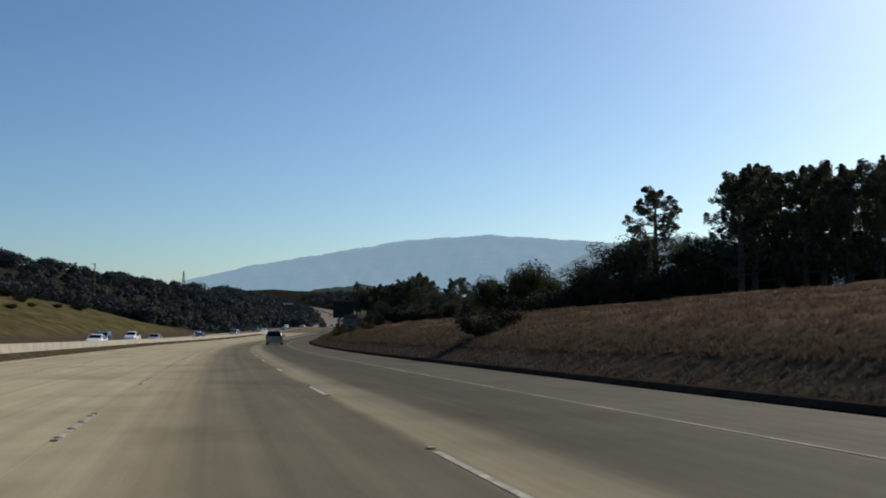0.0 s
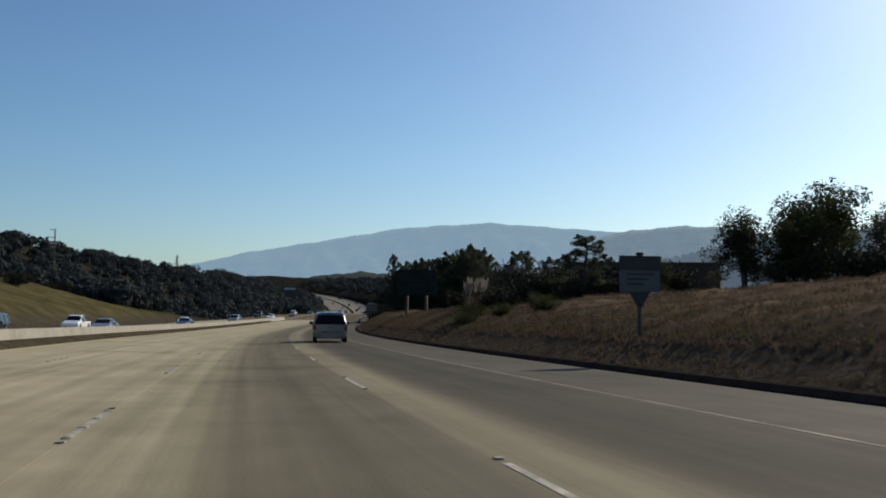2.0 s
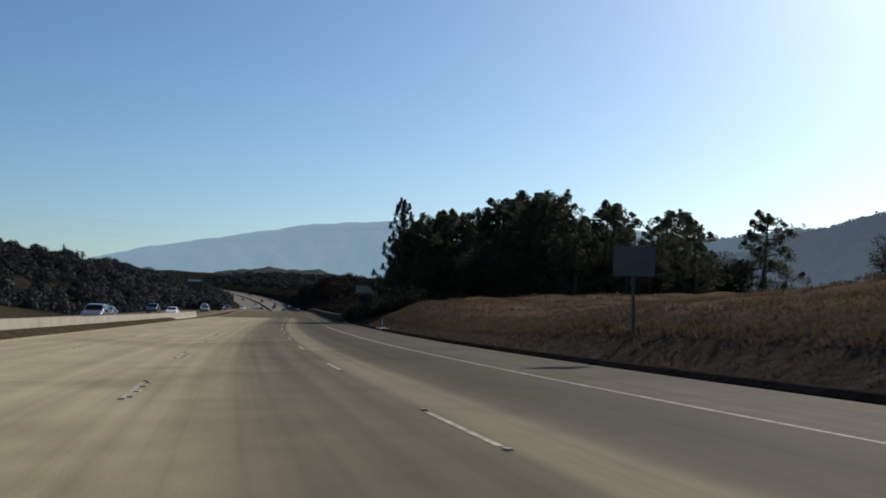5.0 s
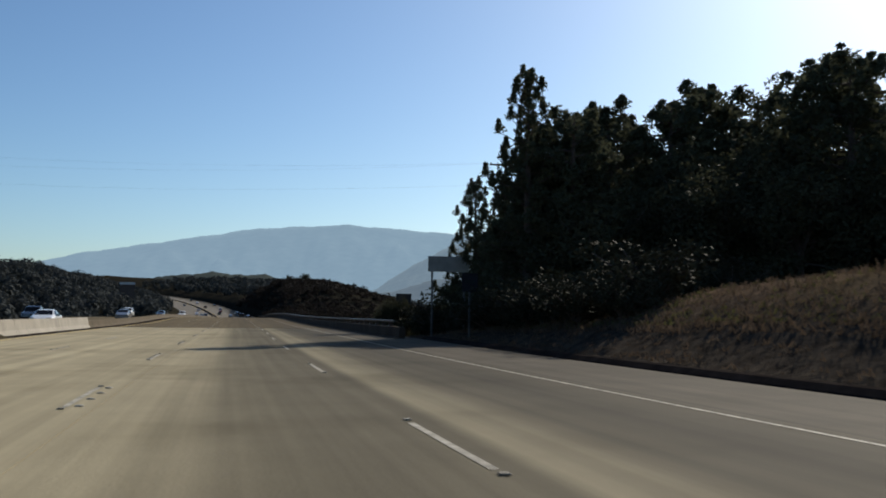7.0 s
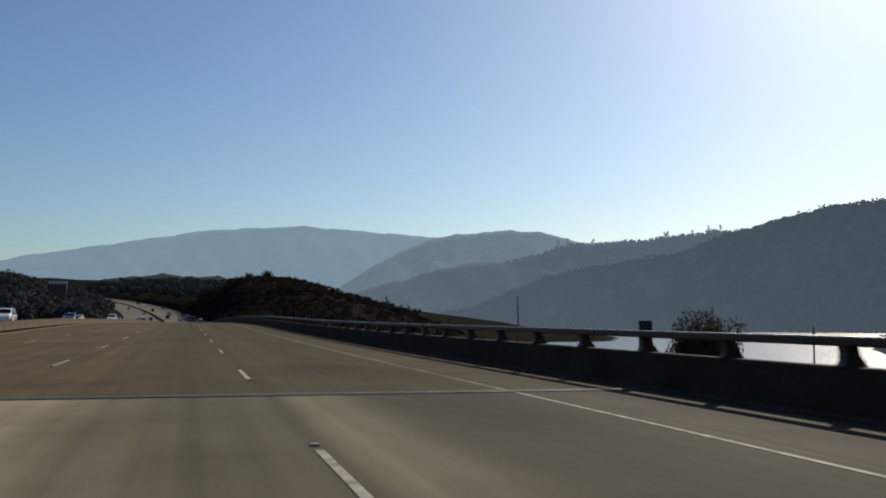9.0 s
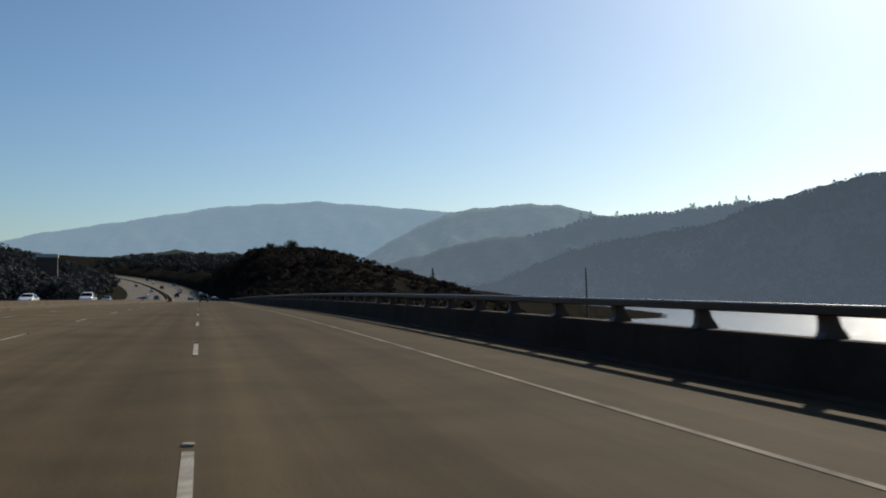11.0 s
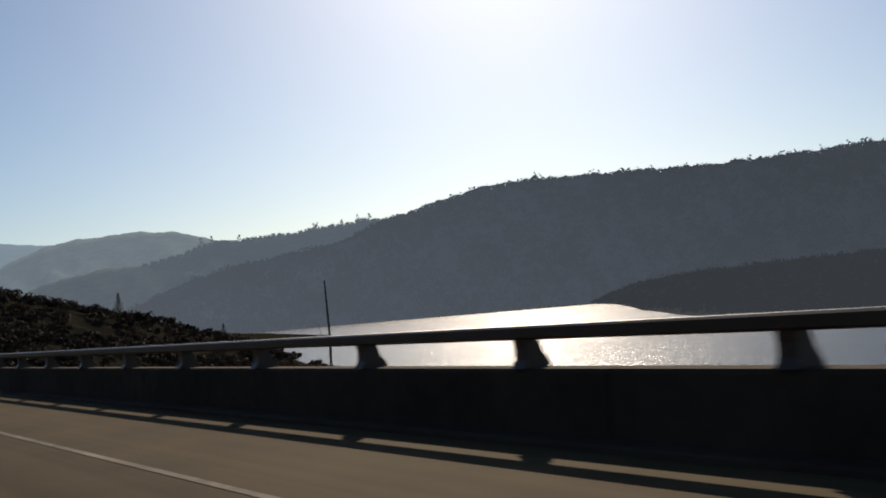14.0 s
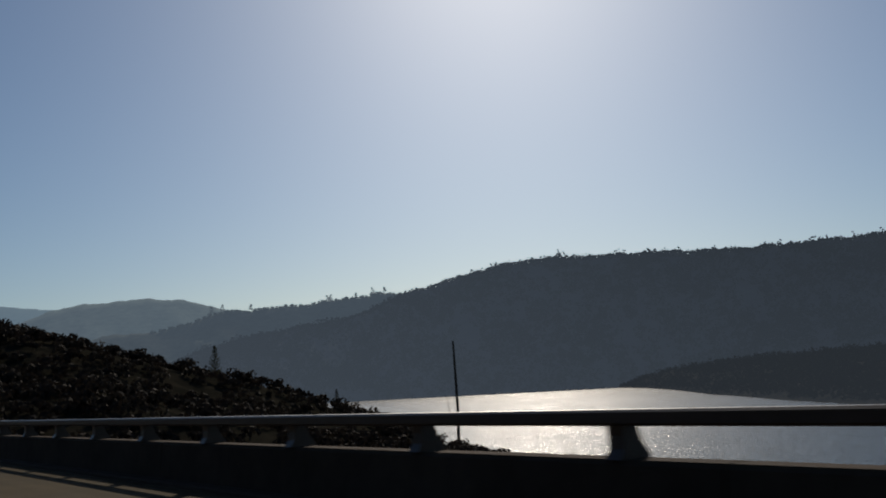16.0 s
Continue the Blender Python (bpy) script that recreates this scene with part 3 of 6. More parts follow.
WATER_Z = -12.5
me = mesh_of("lake", [(40, 250, WATER_Z), (4200, -1200, WATER_Z), (4200, 3600, WATER_Z), (300, 3600, WATER_Z), (40, 640, WATER_Z)], [(0, 1, 2, 3, 4)], WATER)
tagged(new("lake", me), "calm reservoir with sun glitter on ripples", "lake", kind="structure")


def hill_range(name, label, centre, knots, foot, crest, mat, wobble, seed, back=0.35):
    """Hills seen across the valley: crest heights from bearings and slopes (degrees) about a centre, with spurs and gullies."""
    rng = np.random.default_rng(seed)
    az = np.arange(knots[0][0], knots[-1][0] + 0.01, 0.16)
    el = np.interp(az, *zip(*knots))
    kern = np.hanning(9) / np.hanning(9).sum()
    el = np.convolve(np.pad(el, 4, mode="edge"), kern, "valid")
    foot, crest = (np.interp(az, *zip(*k)) if isinstance(k, list) else k for k in (foot, crest))
    top = np.tan(np.radians(el)) * crest
    ph = rng.uniform(0, 6, 12)
    jag = sum(np.sin(az * f + p) / f ** 0.7 for f, p in zip((2.1, 3.7, 7.3, 13, 23, 37), ph)) * wobble
    rows = []
    prof = [(q, q ** 0.9) for q in np.linspace(0, 1, 15)] + [(1.0 + back, 0.6)]
    for q, h in prof:
        u = min(q, 1)
        spur = 0.07 * np.sin(az * 0.5 + ph[7] + q * 4) + 0.045 * np.sin(az * 1.3 + ph[8] - q * 6) + 0.03 * np.sin(az * 2.9 + ph[9] + q * 9) + 0.018 * np.sin(az * 6.1 + ph[10] - q * 14)
        bend = (1 - abs(2 * u - 1)) * spur * 1.5
        r = foot + (crest - foot) * (q + bend * 0.8)
        z = WATER_Z - 2 + (top - WATER_Z + 2) * np.clip(h + bend, -0.05, 1.0) + jag * (1.0 if q >= 1 else 0.0)
        a = np.radians(az)
        rows.append(np.stack([centre[0] + r * np.sin(a), centre[1] + r * np.cos(a), z + centre[2] * u], -1))
    n = len(az)
    faces = [(i * n + j, i * n + j + 1, (i + 1) * n + j + 1, (i + 1) * n + j) for i in range(len(prof) - 1) for j in range(n - 1)]
    ob = new(name, mesh_of(name, np.concatenate(rows), faces, mat, True))
    return tagged(ob, label, "hills", kind="structure"), rows


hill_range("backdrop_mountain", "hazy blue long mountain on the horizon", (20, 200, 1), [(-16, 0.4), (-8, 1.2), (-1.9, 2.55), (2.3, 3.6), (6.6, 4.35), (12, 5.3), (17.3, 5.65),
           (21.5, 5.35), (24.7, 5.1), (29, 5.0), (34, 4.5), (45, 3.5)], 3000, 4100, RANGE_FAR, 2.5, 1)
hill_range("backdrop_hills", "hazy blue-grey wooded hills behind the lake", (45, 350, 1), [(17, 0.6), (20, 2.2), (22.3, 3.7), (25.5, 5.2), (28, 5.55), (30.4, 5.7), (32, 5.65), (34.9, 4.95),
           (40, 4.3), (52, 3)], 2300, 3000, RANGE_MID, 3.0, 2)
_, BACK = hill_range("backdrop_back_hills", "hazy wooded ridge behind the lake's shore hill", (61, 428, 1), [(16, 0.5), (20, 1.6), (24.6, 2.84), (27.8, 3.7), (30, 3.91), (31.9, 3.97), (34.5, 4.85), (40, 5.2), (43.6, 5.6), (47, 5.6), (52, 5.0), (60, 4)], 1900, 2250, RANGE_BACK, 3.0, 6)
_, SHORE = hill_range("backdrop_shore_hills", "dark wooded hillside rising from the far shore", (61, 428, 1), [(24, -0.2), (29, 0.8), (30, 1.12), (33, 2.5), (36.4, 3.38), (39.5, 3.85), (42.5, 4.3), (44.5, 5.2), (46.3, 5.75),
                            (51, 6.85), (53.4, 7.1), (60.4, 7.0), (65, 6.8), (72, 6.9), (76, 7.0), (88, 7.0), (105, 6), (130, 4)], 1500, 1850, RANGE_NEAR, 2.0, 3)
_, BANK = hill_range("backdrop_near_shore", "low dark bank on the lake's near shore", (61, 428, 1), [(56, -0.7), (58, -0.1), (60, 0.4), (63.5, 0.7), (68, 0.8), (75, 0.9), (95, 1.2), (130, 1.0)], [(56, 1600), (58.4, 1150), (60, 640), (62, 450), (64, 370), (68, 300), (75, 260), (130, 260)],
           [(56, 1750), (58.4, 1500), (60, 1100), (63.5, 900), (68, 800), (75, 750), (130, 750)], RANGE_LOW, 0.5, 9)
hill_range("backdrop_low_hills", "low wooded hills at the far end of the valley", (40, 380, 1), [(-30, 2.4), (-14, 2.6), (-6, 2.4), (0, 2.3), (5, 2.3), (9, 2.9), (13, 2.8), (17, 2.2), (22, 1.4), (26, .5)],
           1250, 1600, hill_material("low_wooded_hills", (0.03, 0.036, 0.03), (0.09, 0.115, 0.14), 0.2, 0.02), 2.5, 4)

# ---- carriageways ----
LANE = 3.66
BRIDGE0, BRIDGE1 = 292.7, 612.0
road = thing("road", "worn pale concrete motorway lanes with oil-dark tracks", "road", kind="structure")
for a, b, mat in ((-120, BRIDGE0 - 0.15, CONCRETE), (BRIDGE1 + 0.1, 1880, VALLEY)):
    for k in range(-2, 2):
        part("lane", sheet("lane", a, b, k * LANE + (0.3 * -1 if k == -2 else 0.006 if k == 0 else 0), (k + 1) * LANE - (0.006 if k == -1 else 0), 0, mat, 5, 3, 0.25), mat, road)
    part("shoulder", sheet("shoulder", a, b, 2 * LANE, 10.35, 0, SHOULDER, 5, 2, 0.25), SHOULDER, road, "paved shoulder")
    part("median_strip", sheet("median_strip", a, b, -9.6, -7.64, -0.06, ASPHALT, 5, 1, 0.25), ASPHALT, road, "dark asphalt median strip")
road_back = thing("oncoming_road", "pale concrete lanes for oncoming traffic", "road", kind="structure")
for k in range(4):
    for a, b, mat in ((-120, BRIDGE0, CONCRETE), (BRIDGE0, BRIDGE1, DECK), (BRIDGE1, 1880, VALLEY)):
        part("lane", sheet("lane", a + 0.01, b - 0.01, -24.6 + k * LANE, -24.6 + (k + 1) * LANE - 0.012, -0.12, mat, 5, 2, 0.25), mat, road_back)

bridge = thing("bridge_deck", "grey-brown concrete bridge deck with steel joints", "bridge", kind="structure")
for k in range(-3, 2):
    d0 = max(k * LANE, -7.62)
    part("deck_lane", sheet("deck_lane", BRIDGE0 + 0.15, BRIDGE1 - 0.1, d0, (k + 1) * LANE, 0, DECK, 5, 3, 0.3), DECK, bridge)
part("deck_shoulder", sheet("deck_shoulder", BRIDGE0 + 0.15, BRIDGE1 - 0.1, 2 * LANE, 10.3, 0, DECK, 5, 2, 0.3), DECK, bridge)
part("deck_median", sheet("deck_median", BRIDGE0 + 0.15, BRIDGE1 - 0.1, -9.6, -7.64, -0.06, ASPHALT, 5, 1, 0.25), ASPHALT, bridge)
part("girder", ribbon("girder", BRIDGE0, BRIDGE1, [(-9.5, -0.32), (10.2, -0.32), (9.0, -1.6), (-8.5, -1.6)], PARAPET, 8), PARAPET, bridge)
part("girder", ribbon("girder", BRIDGE0, BRIDGE1, [(-24.6, -0.4), (-10.0, -0.4), (-11, -1.6), (-23.6, -1.6)], PARAPET, 8), PARAPET, bridge)
for s in range(340, 600, 50):
    for d in (-19, -14, -4, 4):
        p = at(s, d)
        part("pier", tube([(p[0], p[1], -26), (p[0], p[1], p[2] - 1.55)], [0.9, 0.9], 12), PARAPET, bridge)
for s in (BRIDGE0, BRIDGE1):
    for off in (-0.13, 0.07):
        part("joint", sheet("joint", s + off, s + off + 0.09, -7.6, 9.3, 0.012, STEEL, 0.09, 6), STEEL, bridge, "dark steel expansion joint")
    part("joint_seal", sheet("joint_seal", s - 0.04, s + 0.07, -7.6, 9.3, -0.02, RUBBER, 0.1, 6), RUBBER, bridge)

# painted lines and raised markers
lines = thing("lane_markings", "white painted lines and raised markers on the lanes", "road markings", kind="structure")
for a, b in ((-100, BRIDGE0 - 0.2), (BRIDGE0 + 0.2, BRIDGE1 - 0.2), (BRIDGE1 + 0.2, 1500)):
    for c, e, mat in ((a, 150, WORN_PAINT), (150, b, PAINT)) if a < 0 else ((a, b, WORN_PAINT),):
        part("edge_line", sheet("edge_line", c, e, 7.36, 7.44, 0.005, mat, 4, shift=True), mat, lines, "solid white edge line")
    part("yellow_line", sheet("yellow_line", a, b, -7.25, -7.12, 0.005, YELLOW, 4), YELLOW, lines, "faded yellow edge line")
    part("edge_line", sheet("edge_line", a, b, -10.55, -10.43, -0.115, YELLOW, 4), YELLOW, lines)
marker = box(-0.042, 0.042, -0.042, 0.042, 0, 0.016, 0.005)
marker_mesh = bpy.data.meshes.new("marker")
marker.to_mesh(marker_mesh)
marker.free()
marker_mesh.materials.append(PAINT)
dot_mesh = tube([(0, 0, 0), (0, 0, 0.012), (0, 0, 0.02)], [0.06, 0.05, 0.02], 10)
dome = bpy.data.meshes.new("dot")
dot_mesh.to_mesh(dome)
dot_mesh.free()
dot_mesh = dome
dot_mesh.materials.append(PAINT)
DASH, PERIOD = 3.05, 12.1
for d, phase, s1 in ((LANE, PHASE_R, 900), (0.0, PHASE_L, 900), (-LANE, 5.0, 560), (-24.6 + LANE, 2.0, 500), (-24.6 + 2 * LANE, 7.0, 500), (-24.6 + 3 * LANE, 11.0, 500)):
    s = -5 * PERIOD + phase
    h = 0.005 if d > -9 else -0.115
    while s < s1:
        if not (s < BRIDGE0 + 0.2 < s + DASH):
            dotted = -9 < d < 1 and s < BRIDGE0
            e = d + (float(np.interp(s, [258, 276], [0, 0.16])) if d == LANE else 0.0)
            part("dash", sheet("dash", s, s + DASH, e - 0.04, e + 0.04, h, PAINT, 1.2, shift=d > -1), PAINT, lines)
            for q in (0.1, 1.05, 2.0, 2.95) if dotted and -20 < s else ():
                ob = new("dot", dot_mesh)
                ob.parent = lines
                ob.matrix_basis = along(s + q, d + (0.0 if s < 200 else -0.2 if s < 240 else -0.4) * (d > -1), 0.004)
            if d > -1 and -20 < s < 520:
                for q in (-0.25, DASH + 0.25):
                    ob = new("marker", marker_mesh)
                    ob.parent = lines
                    ob.matrix_basis = along(s + q, e + float(np.interp(s, [150, 230], [0, -0.36])), 0.004)
        s += PERIOD

# ---- barriers ----
med = thing("median_barrier", "low pale concrete median barrier", "barrier", kind="structure")
prof = [(-9.66, -0.15), (-9.05, -0.15), (-9.05, -0.05), (-9.18, 0.18), (-9.27, 0.72), (-9.44, 0.72), (-9.53, 0.18), (-9.66, -0.05)]
low_prof = [(d, h * 0.72 if h > 0 else h) for d, h in prof]
s = -110.0
while s < 1180:
    # sections from the bridge on are lower and have a darker base colour
    mat = BARRIER if s < BRIDGE0 - 12 else BARRIER_DARK
    part("barrier_section", ribbon("barrier_section", s, s + 12.16, prof if s < BRIDGE0 - 12 else low_prof, mat, 6), mat, med, "" if mat == BARRIER else "lower, darker concrete section")
    s += 12.2
verge = thing("median_soil", "dark soil and weeds gathered along the median barrier", "soil", kind="structure")
part("soil", ribbon("soil", -110, 262, [(-9.03, -0.1), (-9.03, 0.24), (-8.7, 0.21), (-8.35, 0.06), (-8.1, -0.05), (-8.1, -0.1)], SOIL, 3), SOIL, verge)

dike = thing("asphalt_dike", "low dark asphalt kerb along the shoulder", "kerb", kind="structure")
part("dike", ribbon("dike", -110, 262, [(10.30, -0.1), (10.34, 0.03), (10.48, 0.13), (10.68, 0.14), (10.85, 0.0), (10.9, -0.2)], ASPHALT, 5), ASPHALT, dike)
part("dike", ribbon("dike", BRIDGE1 + 20, 1200, [(10.30, -0.1), (10.34, 0.03), (10.48, 0.13), (10.68, 0.14), (10.85, 0.0), (10.9, -0.2)], ASPHALT, 8), ASPHALT, dike)

PAR0, PAR1, PAR_D = 263.0, 640.0, 9.38
par = thing("bridge_parapet", "dark concrete parapet with a steel top rail on curved posts", "bridge railing", kind="structure")
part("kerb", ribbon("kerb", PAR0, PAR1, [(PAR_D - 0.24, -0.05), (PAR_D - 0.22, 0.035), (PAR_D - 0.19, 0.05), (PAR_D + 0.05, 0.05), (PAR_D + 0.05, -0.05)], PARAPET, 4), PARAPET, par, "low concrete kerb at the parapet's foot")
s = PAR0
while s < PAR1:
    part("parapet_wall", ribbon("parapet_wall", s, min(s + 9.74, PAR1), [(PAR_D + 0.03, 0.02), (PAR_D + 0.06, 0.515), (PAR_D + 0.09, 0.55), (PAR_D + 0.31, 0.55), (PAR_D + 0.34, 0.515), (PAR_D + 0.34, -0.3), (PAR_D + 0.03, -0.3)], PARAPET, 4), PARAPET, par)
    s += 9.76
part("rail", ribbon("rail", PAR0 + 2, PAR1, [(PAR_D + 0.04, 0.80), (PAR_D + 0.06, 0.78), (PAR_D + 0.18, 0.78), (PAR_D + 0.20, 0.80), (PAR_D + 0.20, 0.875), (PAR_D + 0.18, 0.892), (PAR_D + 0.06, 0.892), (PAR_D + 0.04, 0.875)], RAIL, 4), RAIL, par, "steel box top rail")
pb = bmesh.new()
outline = [(-0.02, 0.0), (0.30, 0.0), (0.27, 0.05), (0.21, 0.12), (0.17, 0.24), (0.02, 0.24), (0.035, 0.16), (0.03, 0.07)]
lo = [pb.verts.new((x + 0.0, -0.075, z)) for x, z in outline]
hi = [pb.verts.new((x + 0.0, 0.075, z)) for x, z in outline]
pb.faces.new(lo)
pb.faces.new(hi[::-1])
for k in range(len(outline)):
    pb.faces.new((lo[k], hi[k], hi[(k + 1) % len(outline)], lo[(k + 1) % len(outline)]))
bmesh.ops.recalc_face_normals(pb, faces=pb.faces)
post_mesh = bpy.data.meshes.new("rail_post")
pb.to_mesh(post_mesh)
pb.free()
post_mesh.materials.append(RAIL)
s = PAR0 + 2.4 + POST_PHASE
while s < PAR1:
    ob = new("rail_post", post_mesh)
    ob.parent = par
    ob.matrix_basis = along(s, PAR_D + 0.05, 0.55)
    s += 2.438


# ---- plants ----
def leaf_quads(centres, radii, count, size, rng, flat=0.8, up=0.0, slim=0.55):
    """Loose small leaves or tufts around clump centres."""
    n = len(centres)
    c = np.repeat(centres, count, 0)
    r = np.repeat(radii, count)[:, None]
    p = rng.normal(size=(n * count, 3))
    p /= np.linalg.norm(p, axis=1)[:, None] + 1e-9
    p *= rng.uniform(0.25, 1.0, (n * count, 1)) ** 0.5
    p[:, 2] *= flat
    c = c + p * r
    a = rng.normal(size=(n * count, 3))
    a[:, 2] += up
    a /= np.linalg.norm(a, axis=1)[:, None]
    b = np.cross(a, rng.normal(size=(n * count, 3)))
    b /= np.linalg.norm(b, axis=1)[:, None] + 1e-9
    sz = (size * rng.uniform(0.6, 1.35, n * count))[:, None]
    a, b = a * sz, b * sz * slim
    return np.stack([c - a * 0.5, c + b * 0.5 - a * 0.05, c + a * 0.5, c - b * 0.5 - a * 0.05], 1)


def tree_mesh(kind, seed):
    """Trunk with limbs, and the crown's leaves, for a tree of about ten metres."""
    rng = np.random.default_rng(seed)
    bm, limbs = bmesh.new(), bmesh.new()
    cent, rad = [], []
    if kind in ("pine", "tall_pine"):
        lean = rng.uniform(-0.4, 0.4, 2)
        top = np.array([lean[0], lean[1], 9.6])
        path = [np.array([lean[0] * q ** 2 + 0.12 * math.sin(q * 5), lean[1] * q ** 2, 9.6 * q]) for q in np.linspace(0, 1, 7)]
        tube(path, [0.26, 0.22, 0.19, 0.15, 0.11, 0.07, 0.02], 8, bm)
        first = 0.28 if kind == "pine" else 0.12
        for k in range(30):
            q = first + (0.97 - first) * (k / 29) ** 0.9
            base = path[0] * 0 + np.array([np.interp(q, np.linspace(0, 1, 7), [p[i] for p in path]) for i in range(3)])
            ang = k * 2.4 + rng.uniform(-0.5, 0.5)
            width = 3.0 * (1 - q) ** 0.55 * rng.uniform(0.45, 1.1) + 0.25
            tip = base + np.array([math.cos(ang) * width, math.sin(ang) * width, width * rng.uniform(0.12, 0.42)])
            mid = (base + tip) / 2 + np.array([0, 0, -0.08 * width])
            tube([base, mid, tip], [0.06, 0.045, 0.015], 5, limbs)
            for q2 in (0.55, 0.78, 1.0):
                cent.append(base + (tip - base) * q2 + rng.normal(size=3) * 0.15)
                rad.append(rng.uniform(0.32, 0.62) * (0.8 + 0.4 * (1 - q)))
            for up in (0.15, 0.32):
                cent.append(tip + np.array([0, 0, up]) + rng.normal(size=3) * 0.05)
                rad.append(0.30 - 0.5 * up)
        quads = leaf_quads(np.array(cent), np.array(rad), 92, 0.19, rng, 0.8, 0.7, 0.44)
        mat = NEEDLES
    elif kind == "conifer":
        tube([(0, 0, 0), (0.03, 0, 5), (0, 0.05, 10)], [0.2, 0.12, 0.015], 8, bm)
        for k in range(64):
            q = 0.07 + 0.92 * (k / 63)
            ang = k * 2.4 + rng.uniform(-0.4, 0.4)
            width = 2.5 * (1 - q) ** 0.8 * rng.uniform(0.55, 1.12) + 0.12
            base = np.array([0, 0, 10 * q])
            tip = base + np.array([math.cos(ang) * width, math.sin(ang) * width, 0.16 * width + 0.35])
            mid = (base + tip) / 2 + np.array([0, 0, -0.12 * width])
            tube([base, mid, tip], [0.035, 0.025, 0.008], 4, limbs)
            n = max(2, int(width / 0.35))
            for q2 in np.linspace(0.35, 1.0, n):
                p = base * (1 - q2) ** 2 + 2 * mid * q2 * (1 - q2) + tip * q2 ** 2
                cent.append(p + np.array([0, 0, 0.12 * q2]))
                rad.append(0.17 + 0.10 * q2)
            for up in (0.16, 0.34, 0.5):
                cent.append(tip + np.array([0.03, 0, up]))
                rad.append(0.17 - 0.18 * up)
        for up in (0.0, 0.2, 0.4):
            cent.append(np.array([0, 0.05, 10.0 + up]))
            rad.append(0.13)
        quads = leaf_quads(np.array(cent), np.array(rad) * 0.85, 64, 0.15, rng, 1.0, 1.1, 0.34)
        mat = NEEDLES
    else:
        tall = {"oak": 5.5, "willow": 5.0, "bare_tree": 5.0}.get(kind, 2.0)
        if kind in ("oak", "willow", "bare_tree"):
            tube([(0, 0, -0.2), (0.1, 0.05, tall * 0.28), (0.05, 0.1, tall * 0.5)], [0.22, 0.16, 0.11], 7, bm)
        nl = {"oak": 34, "willow": 34, "bare_tree": 46}.get(kind, 20)
        for k in range(nl):
            ang, q = k * 2.4 + rng.uniform(-0.3, 0.3), rng.uniform(0, 1)
            if kind in ("oak", "willow", "bare_tree"):
                base = np.array([0.07, 0.07, tall * rng.uniform(0.2, 0.5)])
                tip = np.array([math.cos(ang) * rng.uniform(0.5, 2.7) * (1.1 - 0.5 * q), math.sin(ang) * rng.uniform(0.5, 2.7) * (1.1 - 0.5 * q), tall * (0.13 + 0.83 * q)])
            else:
                base = np.array([0, 0, 0.0])
                tip = np.array([math.cos(ang) * rng.uniform(0.3, 1.35), math.sin(ang) * rng.uniform(0.3, 1.35), 0.35 + 1.25 * q * rng.uniform(0.7, 1)])
            tube([base, (base + tip) / 2 + np.array([0, 0, 0.15]), tip], [0.05, 0.035, 0.012], 4, limbs)
            if kind == "bare_tree":
                for j in range(15):
                    e = tip + rng.normal(size=3) * np.array([0.5, 0.5, 0.55]) + np.array([0, 0, 0.3])
                    tube([base + (tip - base) * rng.uniform(0.45, 0.95), e], [0.024, 0.009], 3, limbs)
            cent.append(tip)
            rad.append(rng.uniform(0.6, 1.0) if kind in ("oak", "willow") else rng.uniform(0.3, 0.5) * (1.25 if kind == "round_bush" else 1.0))
            cent.append((tip * 2 + base) / 3)
            rad.append(rng.uniform(0.5, 0.8) if kind in ("oak", "willow") else rng.uniform(0.28, 0.45))
        if kind == "bare_tree":
            quads = None
        else:
            big = kind in ("oak", "willow")
            quads = leaf_quads(np.array(cent), np.array(rad), 180 if big else 90, 0.155 if big else 0.11, rng, 0.8, 0.0, 0.62)
        mat = {"oak": OAKLEAF, "willow": GREENLEAF, "bush": SCRUB, "green_bush": GREENLEAF}.get(kind, SCRUB)
    out = []
    for name, b in (("trunk", bm), ("limbs", limbs)):
        me = bpy.data.meshes.new(name)
        bmesh.ops.recalc_face_normals(b, faces=b.faces)
        b.to_mesh(me)
        b.free()
        me.materials.append(BARK)
        out.append(me)
    return out[0], out[1], (None if quads is None else quads_mesh("crown", quads, mat))


NATURAL = {"pine": 10.0, "tall_pine": 10.0, "conifer": 10.3, "oak": 6.0, "willow": 5.6, "bare_tree": 5.8, "bush": 1.8, "green_bush": 1.8, "round_bush": 1.8}
WORDS = {"pine": ("dark green pine with open irregular limbs", "tree", "roadside pines"), "tall_pine": ("dense dark pine in the roadside grove", "tree", "roadside pines"),
         "conifer": ("pointed dark conifer with upturned branch tips", "tree", "roadside conifers"), "oak": ("dark rounded evergreen oak", "tree", "roadside oaks"),
         "willow": ("olive-green bushy tree on the embankment", "tree", "roadside green trees"), "bare_tree": ("leafless grey tree with fine twigs", "tree", ""),
         "bush": ("dark scrubby bush on dry grass", "bush", "roadside bushes"), "round_bush": ("dense dark rounded bush around the embankment pine", "bush", "bushes round the pine"), "green_bush": ("yellow-green leafy bush on the embankment", "bush", "roadside green bushes")}
PLANTED, TURN = {}, [0]


